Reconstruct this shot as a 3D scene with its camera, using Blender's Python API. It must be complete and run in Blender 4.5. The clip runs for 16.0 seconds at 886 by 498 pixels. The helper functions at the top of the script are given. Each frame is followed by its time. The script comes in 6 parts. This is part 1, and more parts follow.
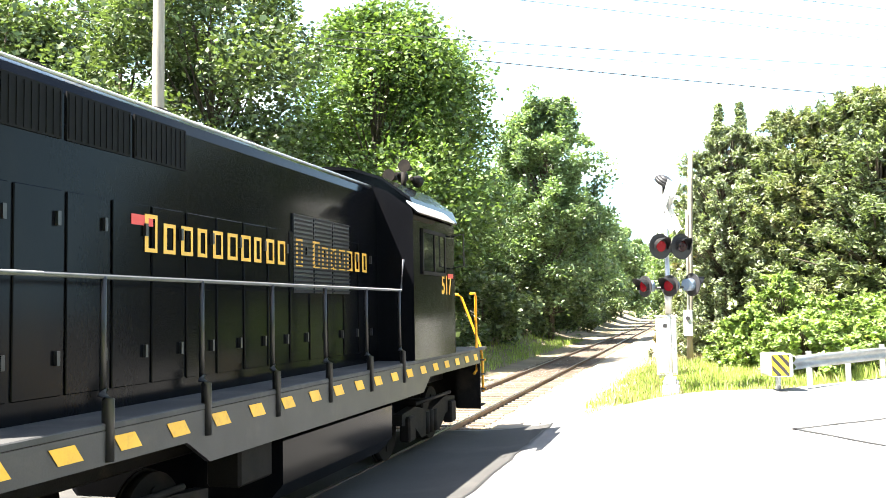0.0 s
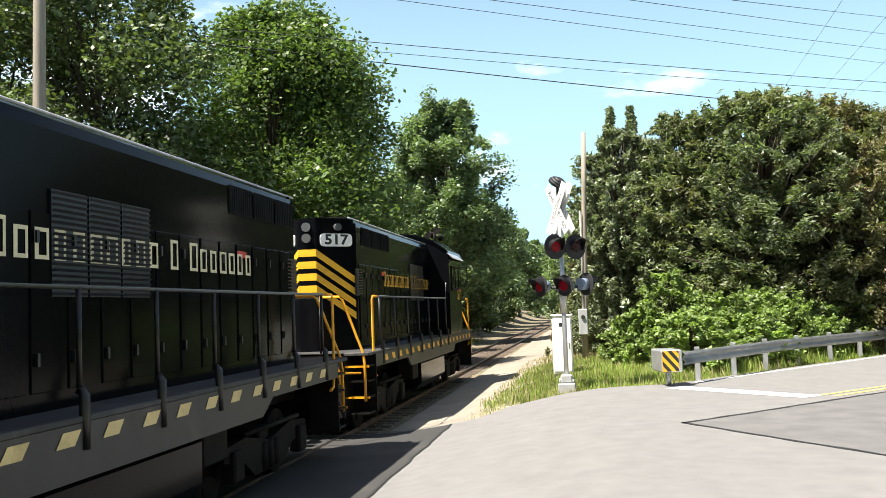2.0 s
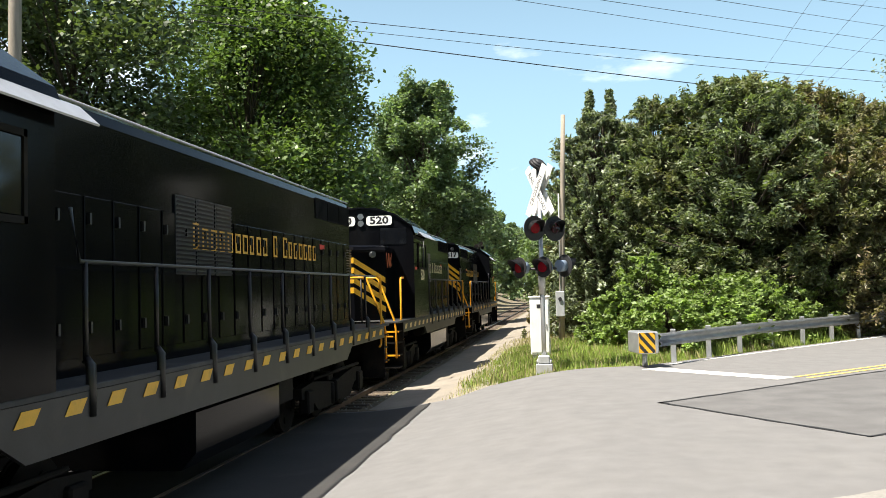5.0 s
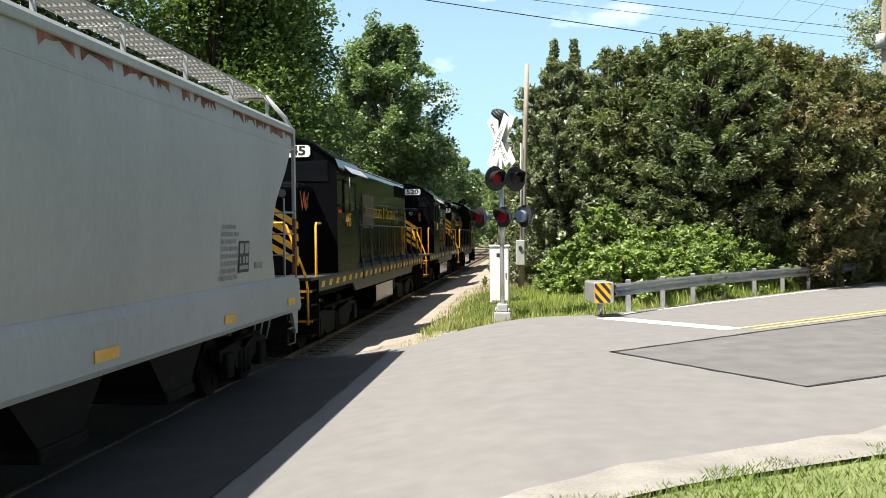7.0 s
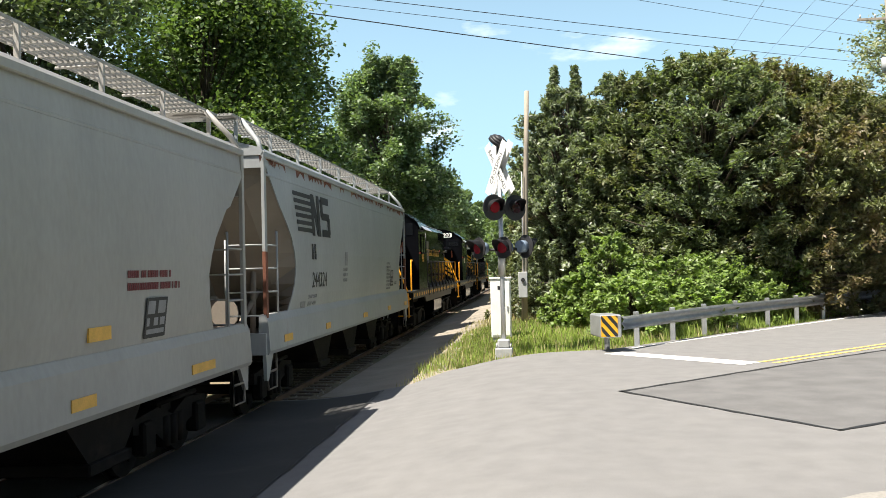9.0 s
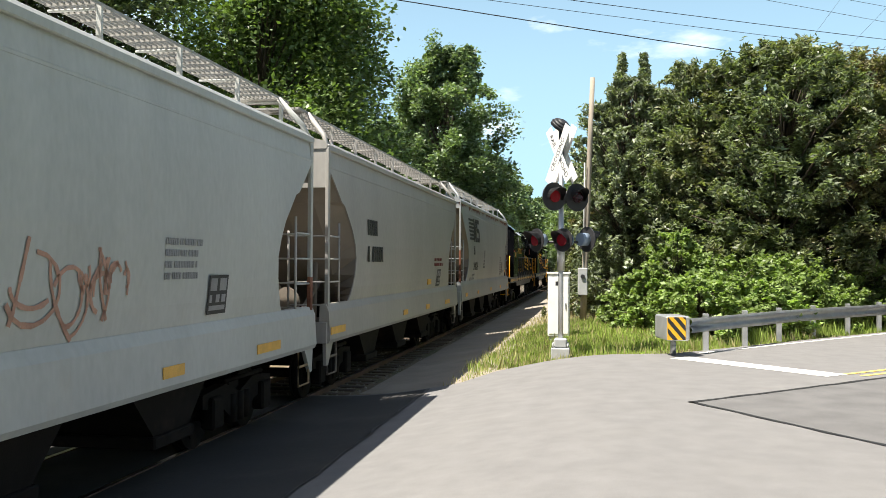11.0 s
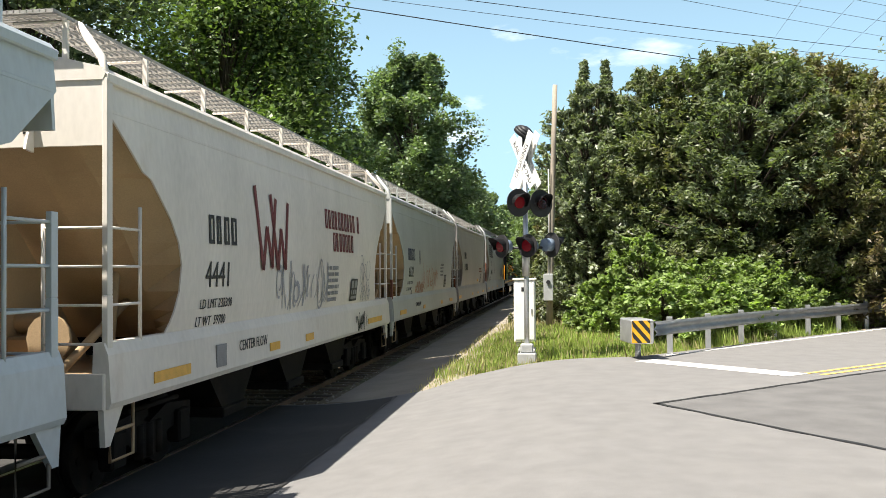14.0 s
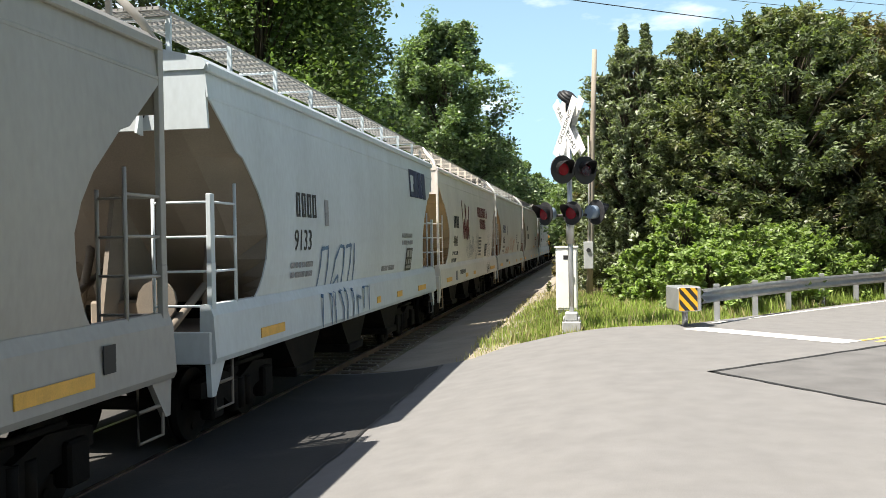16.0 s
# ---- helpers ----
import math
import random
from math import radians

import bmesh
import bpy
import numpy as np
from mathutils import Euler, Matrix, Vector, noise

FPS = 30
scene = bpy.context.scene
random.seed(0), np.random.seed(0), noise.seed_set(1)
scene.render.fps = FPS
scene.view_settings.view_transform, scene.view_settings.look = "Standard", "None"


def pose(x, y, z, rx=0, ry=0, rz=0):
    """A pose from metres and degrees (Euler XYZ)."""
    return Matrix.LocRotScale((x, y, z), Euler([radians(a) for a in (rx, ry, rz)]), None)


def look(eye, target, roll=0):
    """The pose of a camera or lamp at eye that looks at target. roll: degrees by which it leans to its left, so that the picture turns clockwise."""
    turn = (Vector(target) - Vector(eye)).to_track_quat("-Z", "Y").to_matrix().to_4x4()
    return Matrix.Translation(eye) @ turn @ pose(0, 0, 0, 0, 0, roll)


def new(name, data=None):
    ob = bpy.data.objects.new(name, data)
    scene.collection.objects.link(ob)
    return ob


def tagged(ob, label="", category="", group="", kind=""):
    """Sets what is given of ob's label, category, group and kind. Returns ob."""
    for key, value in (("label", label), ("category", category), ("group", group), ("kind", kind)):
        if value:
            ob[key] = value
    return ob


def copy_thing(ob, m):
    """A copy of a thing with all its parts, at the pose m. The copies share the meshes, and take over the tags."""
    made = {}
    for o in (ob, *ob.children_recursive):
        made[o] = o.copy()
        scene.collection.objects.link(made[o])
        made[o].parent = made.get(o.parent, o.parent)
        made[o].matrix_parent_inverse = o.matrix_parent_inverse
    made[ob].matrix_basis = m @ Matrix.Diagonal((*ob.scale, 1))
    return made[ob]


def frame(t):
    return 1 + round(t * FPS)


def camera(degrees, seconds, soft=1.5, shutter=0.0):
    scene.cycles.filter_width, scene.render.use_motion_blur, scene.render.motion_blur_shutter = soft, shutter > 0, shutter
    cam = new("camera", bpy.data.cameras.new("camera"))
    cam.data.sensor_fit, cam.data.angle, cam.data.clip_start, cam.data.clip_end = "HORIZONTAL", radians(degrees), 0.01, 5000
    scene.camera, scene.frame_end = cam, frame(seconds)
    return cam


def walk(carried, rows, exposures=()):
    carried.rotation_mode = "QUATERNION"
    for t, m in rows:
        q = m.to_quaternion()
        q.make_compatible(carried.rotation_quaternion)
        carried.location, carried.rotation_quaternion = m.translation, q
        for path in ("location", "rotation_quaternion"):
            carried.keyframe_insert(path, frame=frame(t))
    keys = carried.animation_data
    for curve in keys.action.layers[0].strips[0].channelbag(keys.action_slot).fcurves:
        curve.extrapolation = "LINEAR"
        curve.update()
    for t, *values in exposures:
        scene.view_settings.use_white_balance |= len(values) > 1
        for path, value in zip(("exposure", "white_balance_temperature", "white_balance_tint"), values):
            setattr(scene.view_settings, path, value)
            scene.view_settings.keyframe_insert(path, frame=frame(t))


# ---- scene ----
PATH = [
    (0, (-0.001, -0.000, 2.561), (-0.535, 1.923, 2.691), -1.04),
    (0.5, (0.085, 0.156, 2.575), (-0.378, 2.098, 2.697), -1.27),
    (1, (0.042, 0.189, 2.553), (-0.413, 2.133, 2.676), -1.20),
    (1.5, (0.069, 0.157, 2.532), (-0.306, 2.117, 2.670), -1.50),
    (2, (0.042, 0.092, 2.560), (-0.278, 2.062, 2.689), -2.02),
    (2.5, (0.044, -0.003, 2.530), (-0.260, 1.970, 2.653), -1.48),
    (3, (0.110, 0.083, 2.526), (-0.143, 2.062, 2.660), -2.16),
    (3.5, (0.043, 0.096, 2.485), (-0.180, 2.080, 2.589), -1.40),
    (4, (-0.004, 0.025, 2.489), (-0.238, 2.008, 2.607), -1.39),
    (4.2, (-0.033, 0.050, 2.483), (-0.297, 2.030, 2.593), -1.57),
    (6.3, (-0.040, -0.257, 2.627), (-0.309, 1.724, 2.689), -1.38),
    (6.5, (0.048, -0.328, 2.636), (-0.190, 1.657, 2.679), -0.95),
    (7, (0.053, -0.195, 2.598), (-0.140, 1.795, 2.565), -0.62),
    (7.5, (0.067, 0.126, 2.621), (-0.223, 2.104, 2.554), 1.67),
    (8, (0.160, 0.261, 2.612), (-0.091, 2.243, 2.538), -1.14),
    (8.5, (0.194, 0.547, 2.623), (0.097, 2.543, 2.693), -1.87),
    (9, (0.125, 0.929, 2.575), (-0.077, 2.918, 2.615), -1.43),
    (9.2, (0.142, 1.172, 2.562), (-0.122, 3.153, 2.627), -0.20),
    (11.3, (0.027, 2.287, 2.486), (-0.303, 4.259, 2.497), 0.28),
    (11.5, (-0.023, 1.967, 2.502), (-0.327, 3.943, 2.482), -0.01),
    (12, (0.046, 2.258, 2.517), (-0.389, 4.208, 2.592), 0.79),
    (12.5, (0.099, 2.359, 2.490), (-0.286, 4.321, 2.534), 2.19),
    (13, (0.091, 2.140, 2.479), (-0.246, 4.110, 2.558), 0.45),
    (13.5, (0.024, 2.149, 2.494), (-0.278, 4.125, 2.553), -0.57),
    (14, (0.095, 2.219, 2.459), (-0.162, 4.202, 2.508), -0.53),
    (14.5, (0.003, 2.288, 2.497), (-0.359, 4.255, 2.486), 3.52),
    (15, (-0.080, 2.228, 2.466), (-0.453, 4.192, 2.535), 3.21),
    (15.5, (-0.162, 2.173, 2.475), (-0.496, 4.145, 2.447), 2.57),
    (16, (-0.174, 2.326, 2.443), (-0.500, 4.299, 2.426), -1.01),
]
RUN = [(0, -0.00), (0.5, 3.66), (1, 7.31), (1.5, 10.96), (2, 14.57), (2.5, 18.18), (3, 21.87), (3.5, 25.73), (4, 29.70), (6.5, 49.72), (7, 53.67), (7.5, 57.63), (8, 61.51), (8.5, 65.42), (9, 69.43), (11.5, 90.56), (12, 94.74), (12.5, 98.87), (13, 102.92), (13.5, 107.03), (14, 111.20), (14.5, 115.49), (15, 119.66), (15.5, 123.76), (16, 127.80)]

EXPO = [(t, e, 6700, 10) for t, e in ((0.0, 3.15), (0.5, 2.7), (1.0, 2.25), (1.5, 1.72), (2.0, 1.5), (2.5, 1.36), (3.0, 1.29), (4.0, 1.27), (16.0, 1.27))]
cam = camera(51.84, 16.0, soft=0.6)
walk(cam, [(t, look(eye, target, roll)) for t, eye, target, roll in PATH], EXPO)

# ---- light ----
SUN_TO = Vector((1.9, 1.5, -4.5)).normalized()
world = bpy.data.worlds.new("sky")
scene.world = world
world.use_nodes = True
wn, wl = world.node_tree.nodes, world.node_tree.links
sky = wn.new("ShaderNodeTexSky")
sky.sky_type, sky.sun_disc = "NISHITA", False
sky.sun_elevation = math.asin(-SUN_TO.z)
sky.sun_rotation = math.atan2(-SUN_TO.x, -SUN_TO.y)
sky.air_density, sky.dust_density, sky.ozone_density = 1.0, 1.6, 0.7
geo = wn.new("ShaderNodeTexCoord")
wmap = wn.new("ShaderNodeMapping")
wmap.inputs["Scale"].default_value = (1.6, 1.6, 4.5)
wmap.inputs["Location"].default_value = (0.35, 0.2, 0.0)
wl.new(geo.outputs["Generated"], wmap.inputs["Vector"])
cl = wn.new("ShaderNodeTexNoise")
cl.inputs["Scale"].default_value, cl.inputs["Detail"].default_value, cl.inputs["Roughness"].default_value = 2.2, 8, 0.55
wl.new(wmap.outputs["Vector"], cl.inputs["Vector"])
cr = wn.new("ShaderNodeValToRGB")
cr.color_ramp.elements[0].position, cr.color_ramp.elements[1].position = 0.56, 0.72
wl.new(cl.outputs["Fac"], cr.inputs["Fac"])
wmix = wn.new("ShaderNodeMixRGB")
wmix.inputs["Color2"].default_value = (15.0, 15.3, 15.6, 1)
wl.new(cr.outputs["Color"], wmix.inputs["Fac"])
# summer haze that thins out towards the zenith
sep = wn.new("ShaderNodeSeparateXYZ")
wl.new(geo.outputs["Generated"], sep.inputs["Vector"])
thin = wn.new("ShaderNodeMapRange")
thin.interpolation_type = "SMOOTHSTEP"
thin.inputs["From Min"].default_value, thin.inputs["From Max"].default_value = 0.0, 0.65
thin.inputs["To Min"].default_value, thin.inputs["To Max"].default_value = 0.92, 0.0
wl.new(sep.outputs["Z"], thin.inputs["Value"])
haze = wn.new("ShaderNodeMixRGB")
haze.inputs["Color2"].default_value = (5.0, 8.2, 10.6, 1)
wl.new(thin.outputs["Result"], haze.inputs["Fac"])
wl.new(sky.outputs["Color"], haze.inputs["Color1"])
wl.new(haze.outputs["Color"], wmix.inputs["Color1"])
wl.new(wmix.outputs["Color"], wn["Background"].inputs["Color"])
wn["Background"].inputs["Strength"].default_value = 0.052

sun_data = bpy.data.lights.new("sun", "SUN")
sun_data.energy, sun_data.angle, sun_data.color = 5.0, radians(0.53), (1.0, 0.95, 0.86)
sun = new("sun", sun_data)
sun.matrix_world = look((0, 0, 60), tuple(Vector((0, 0, 60)) + SUN_TO))


# ---- materials ----
def material(name, color, rough=0.6, metal=0.0, scale=6.0, vary=0.25, bump=0.0, stain=None, stain_amt=0.0, coat=0.0,
             fine=60.0, stretch=(1, 1, 1), per_object=0.0, stain_scale=0.8, stain_lo=0.52, stain_hi=0.68, island=0.0, spec=0.5, use_object=True):
    m = bpy.data.materials.new(name)
    m.use_nodes = True
    n, l = m.node_tree.nodes, m.node_tree.links
    b = n["Principled BSDF"]
    tc = n.new("ShaderNodeTexCoord")
    mp = n.new("ShaderNodeMapping")
    mp.inputs["Scale"].default_value = stretch
    l.new(tc.outputs["Object" if use_object else "Generated"], mp.inputs["Vector"])
    big = n.new("ShaderNodeTexNoise")
    big.inputs["Scale"].default_value, big.inputs["Detail"].default_value = scale, 6
    l.new(mp.outputs["Vector"], big.inputs["Vector"])
    small = n.new("ShaderNodeTexNoise")
    small.inputs["Scale"].default_value, small.inputs["Detail"].default_value = fine, 3
    l.new(mp.outputs["Vector"], small.inputs["Vector"])
    add = n.new("ShaderNodeMath")
    add.operation = "MULTIPLY_ADD"
    l.new(small.outputs["Fac"], add.inputs[0])
    add.inputs[1].default_value = 0.5
    l.new(big.outputs["Fac"], add.inputs[2])
    ramp = n.new("ShaderNodeMapRange")
    ramp.inputs["From Min"].default_value, ramp.inputs["From Max"].default_value = 0.45, 1.05
    ramp.inputs["To Min"].default_value, ramp.inputs["To Max"].default_value = 1 - vary, 1 + vary
    l.new(add.outputs[0], ramp.inputs["Value"])
    val = ramp.outputs["Result"]
    if per_object or island:
        src = n.new("ShaderNodeObjectInfo").outputs["Random"] if per_object else n.new("ShaderNodeNewGeometry").outputs["Random Per Island"]
        pr = n.new("ShaderNodeMapRange")
        pr.inputs["To Min"].default_value, pr.inputs["To Max"].default_value = 1 - (per_object or island), 1 + (per_object or island)
        l.new(src, pr.inputs["Value"])
        mm = n.new("ShaderNodeMath")
        mm.operation = "MULTIPLY"
        l.new(val, mm.inputs[0])
        l.new(pr.outputs["Result"], mm.inputs[1])
        val = mm.outputs[0]
    hue = n.new("ShaderNodeVectorMath")
    hue.operation = "SCALE"
    hue.inputs[0].default_value = color
    l.new(val, hue.inputs["Scale"])
    out = hue.outputs["Vector"]
    if stain:
        st = n.new("ShaderNodeTexNoise")
        st.inputs["Scale"].default_value, st.inputs["Detail"].default_value, st.inputs["Roughness"].default_value = stain_scale, 9, 0.62
        l.new(mp.outputs["Vector"], st.inputs["Vector"])
        sr = n.new("ShaderNodeMapRange")
        sr.inputs["From Min"].default_value, sr.inputs["From Max"].default_value, sr.inputs["To Max"].default_value = stain_lo, stain_hi, stain_amt
        l.new(st.outputs["Fac"], sr.inputs["Value"])
        mx = n.new("ShaderNodeMixRGB")
        mx.inputs["Color2"].default_value = (*stain, 1)
        l.new(sr.outputs["Result"], mx.inputs["Fac"])
        l.new(out, mx.inputs["Color1"])
        out = mx.outputs["Color"]
    l.new(out, b.inputs["Base Color"])
    b.inputs["Roughness"].default_value, b.inputs["Metallic"].default_value = rough, metal
    b.inputs["Coat Weight"].default_value = coat
    b.inputs["Specular IOR Level"].default_value = spec
    if bump:
        bp = n.new("ShaderNodeBump")
        bp.inputs["Strength"].default_value, bp.inputs["Distance"].default_value = bump, 0.02
        l.new(add.outputs[0], bp.inputs["Height"])
        l.new(bp.outputs["Normal"], b.inputs["Normal"])
    return m


def leafy(name, color, vary=0.45, through_light=0.45, **more):
    m = material(name, color, rough=0.45, scale=0.6, vary=0.45, fine=3.0, island=vary, spec=0.5, **more)
    n, l = m.node_tree.nodes, m.node_tree.links
    b = n["Principled BSDF"]
    tr = n.new("ShaderNodeBsdfTranslucent")
    src = b.inputs["Base Color"].links[0].from_socket
    gain = n.new("ShaderNodeVectorMath")
    gain.operation = "MULTIPLY"
    gain.inputs[1].default_value = (1.15, 1.3, 0.5)
    l.new(src, gain.inputs[0])
    l.new(gain.outputs["Vector"], tr.inputs["Color"])
    mix = n.new("ShaderNodeMixShader")
    mix.inputs["Fac"].default_value = through_light
    l.new(b.outputs[0], mix.inputs[1])
    l.new(tr.outputs[0], mix.inputs[2])
    l.new(mix.outputs[0], n["Material Output"].inputs["Surface"])
    return m


def glow(name, color, strength):
    m = material(name, color, rough=0.2, vary=0.05)
    b = m.node_tree.nodes["Principled BSDF"]
    b.inputs["Emission Color"].default_value = (*color, 1)
    b.inputs["Emission Strength"].default_value = strength
    return m


ASPHALT = material("asphalt", (0.155, 0.152, 0.15), rough=0.9, scale=3.0, vary=0.14, fine=60, bump=0.3, stain=(0.2, 0.194, 0.184), stain_amt=0.2, stain_scale=1.3, stain_lo=0.45, stain_hi=0.7)
PATCH = material("asphalt_patch", (0.115, 0.113, 0.112), rough=0.92, scale=1.8, vary=0.25, fine=70, bump=0.3)
# asphalt of the crossing strip, coloured darker to deepen the train's shadow on it
CROSSING = material("crossing_asphalt_shaded", (0.032, 0.031, 0.03), rough=0.9, scale=0.6, vary=0.25, fine=30, bump=0.3, stain=(0.08, 0.074, 0.065), stain_amt=0.4, stain_scale=0.7)
TAR = material("tar", (0.018, 0.018, 0.018), rough=0.55, vary=0.3)
LINE_WHITE = material("line_white", (0.72, 0.71, 0.67), rough=0.75, scale=3, vary=0.12, stain=(0.3, 0.29, 0.27), stain_amt=0.5, stain_scale=3.0)
LINE_YELLOW = material("line_yellow", (0.68, 0.46, 0.12), rough=0.75, scale=3, vary=0.12, stain=(0.3, 0.26, 0.2), stain_amt=0.5, stain_scale=3.0)
EARTH = material("earth", (0.17, 0.135, 0.085), rough=0.95, scale=0.5, vary=0.35, fine=8, bump=0.5, stain=(0.07, 0.1, 0.03), stain_amt=0.8, stain_scale=0.35)
GRAVEL = material("gravel", (0.25, 0.22, 0.18), rough=0.95, scale=1.2, vary=0.25, fine=22, bump=0.8, stain=(0.2, 0.17, 0.12), stain_amt=0.7, stain_scale=0.6)
VERGE = material("dusty_verge", (0.225, 0.214, 0.195), rough=0.95, scale=1.5, vary=0.3, fine=30, bump=0.5, stain=(0.17, 0.165, 0.16), stain_amt=0.8, stain_scale=1.2)
BALLAST = material("ballast", (0.27, 0.245, 0.215), rough=0.95, scale=2, vary=0.35, fine=14, bump=1.0, island=0.35)
TIE = material("tie_wood", (0.1, 0.075, 0.055), rough=0.9, scale=2, vary=0.4, stretch=(1, 8, 8), bump=0.4, per_object=0.3)
RAIL_STEEL = material("rail_steel", (0.16, 0.1, 0.07), rough=0.6, metal=0.3, scale=2, vary=0.3, bump=0.15)
RAIL_TOP = material("rail_top", (0.55, 0.54, 0.53), rough=0.28, metal=1.0, vary=0.1)
BLACK = material("black_paint", (0.004, 0.0043, 0.0055), rough=0.14, scale=1.5, vary=0.4, coat=0.0, spec=0.06, stain=(0.011, 0.01, 0.009), stain_amt=0.5, stain_scale=1.2, stretch=(1, 1, 0.35), bump=0.015)
BLACK_GRIMY = material("grimy_black", (0.009, 0.0075, 0.0065), spec=0.15, rough=0.75, scale=3, vary=0.5, stain=(0.03, 0.022, 0.016), stain_amt=0.7, stain_scale=2.0, bump=0.2)
MESH_DARK = material("screen_dark", (0.005, 0.005, 0.0055), spec=0.1, rough=0.7, vary=0.3)
LOUVRE = material("louvre_paint", (0.012, 0.014, 0.02), rough=0.35, vary=0.3)
STRIPE = material("stripe_yellow", (0.78, 0.42, 0.02), rough=0.4, scale=3, vary=0.12, stain=(0.3, 0.17, 0.03), stain_amt=0.4, stain_scale=4)
RAIL_YELLOW = material("handrail_yellow", (0.8, 0.36, 0.015), rough=0.4, vary=0.15)
RAIL_DARK = material("handrail_dark", (0.012, 0.012, 0.013), rough=0.4, vary=0.2)
RAIL_PALE = material("handrail_worn", (0.08, 0.085, 0.095), rough=0.4, vary=0.2)
DECK_GREY = material("worn_deck", (0.036, 0.036, 0.037), rough=0.7, scale=2, vary=0.3, stain=(0.1, 0.095, 0.085), stain_amt=0.6, stain_scale=1.5, bump=0.1)
SILL_DUSTY = material("dusty_sill", (0.022, 0.022, 0.023), rough=0.5, scale=2, vary=0.4, stain=(0.06, 0.052, 0.042), stain_amt=0.5, stain_scale=1.5)
STRIPE_PALE = material("faded_stripe", (0.72, 0.55, 0.25), rough=0.5, scale=3, vary=0.15, stain=(0.3, 0.2, 0.08), stain_amt=0.4, stain_scale=4)
GOLD = material("gold_lettering", (0.72, 0.4, 0.05), rough=0.45, vary=0.1)
CREAM = material("cream_lettering", (0.75, 0.66, 0.45), rough=0.5, vary=0.1)
BOARD = material("number_board", (0.82, 0.82, 0.78), rough=0.4, vary=0.05)
INK = material("ink_black", (0.015, 0.015, 0.017), rough=0.6, vary=0.2)
RED_PLATE = material("red_sign", (0.6, 0.05, 0.04), rough=0.5, vary=0.1)
RED_LOGO = material("red_logo", (0.5, 0.13, 0.06), rough=0.5, vary=0.1)
ROOF_SILVER = material("roof_silver", (0.42, 0.44, 0.48), rough=0.35, metal=0.2, vary=0.15)
GLASS_DARK = material("cab_glass", (0.006, 0.007, 0.009), rough=0.06, vary=0.05, spec=0.35)
LAMP_GLASS = material("lamp_glass", (0.2, 0.205, 0.21), rough=0.1, vary=0.05, metal=0.6)
STEEL = material("galvanised", (0.5, 0.51, 0.52), rough=0.42, metal=0.75, scale=4, vary=0.18, stain=(0.4, 0.38, 0.35), stain_amt=0.3)
STEEL_DULL = material("dull_grey_paint", (0.36, 0.37, 0.37), rough=0.6, vary=0.15)
WHITE = material("white_paint", (0.8, 0.8, 0.78), rough=0.5, scale=3, vary=0.06, stain=(0.5, 0.46, 0.38), stain_amt=0.4, stain_scale=2)
SIGNAL_BLACK = material("signal_black", (0.02, 0.02, 0.022), rough=0.55, vary=0.2)
LENS_RED = material("lens_red", (0.035, 0.003, 0.006), rough=0.12, vary=0.1, coat=0.5)
LENS_LIT = glow("lens_lit", (0.16, 0.006, 0.012), 0.07)
LAMP_BACK = material("signal_back", (0.2, 0.26, 0.34), rough=0.4, vary=0.15)
POLE_WOOD = material("pole_wood", (0.29, 0.25, 0.2), rough=0.85, scale=2, vary=0.3, stretch=(6, 6, 0.4), fine=20, bump=0.3)
WIRE = material("wire_black", (0.02, 0.02, 0.022), rough=0.6, vary=0.1)
BARK = material("bark", (0.085, 0.065, 0.048), rough=0.95, scale=3, vary=0.45, stretch=(3, 3, 0.7), fine=12, bump=0.8)
LEAF = leafy("leaf_maple", (0.11, 0.165, 0.055), 0.5, 0.35)
LEAF_DARK = leafy("leaf_oak", (0.1, 0.135, 0.06), 0.55, 0.3)
# paler, bluer leaf colour for distant trees, with the haze mixed into it
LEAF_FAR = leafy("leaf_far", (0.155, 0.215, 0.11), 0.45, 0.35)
LEAF_CEDAR = leafy("leaf_cedar", (0.13, 0.165, 0.085), 0.55, 0.35, stain=(0.2, 0.17, 0.085), stain_amt=0.6, stain_scale=0.55, stain_lo=0.5, stain_hi=0.68)
LEAF_WISPY = leafy("leaf_grey_cedar", (0.2, 0.235, 0.15), 0.5, 0.3)
LEAF_PALE = leafy("leaf_pale", (0.24, 0.26, 0.17), 0.4, 0.3)
LEAF_BROWN = leafy("leaf_brown_cedar", (0.145, 0.165, 0.075), 0.55, 0.35, stain=(0.2, 0.135, 0.08), stain_amt=0.7, stain_scale=0.55, stain_lo=0.45, stain_hi=0.62)
LEAF_SHRUB = leafy("leaf_shrub", (0.22, 0.3, 0.1), 0.4, 0.4)
GRASS = leafy("grass_blade", (0.25, 0.33, 0.08), 0.4, 0.35)
GRASS_DRY = leafy("grass_dry", (0.37, 0.335, 0.175), 0.35, 0.3)
GRASS_LAWN = leafy("lawn_blade", (0.21, 0.285, 0.085), 0.35, 0.4)


def car_paint(name, color, rust=(0.2, 0.075, 0.03), amount=0.35, lo=0.6):
    return material(name, color, rough=0.5, scale=0.8, vary=0.15, fine=14, stain=rust, stain_amt=amount, stain_scale=1.3, stain_lo=lo, stain_hi=0.78, stretch=(1, 1, 0.45), bump=0.02)


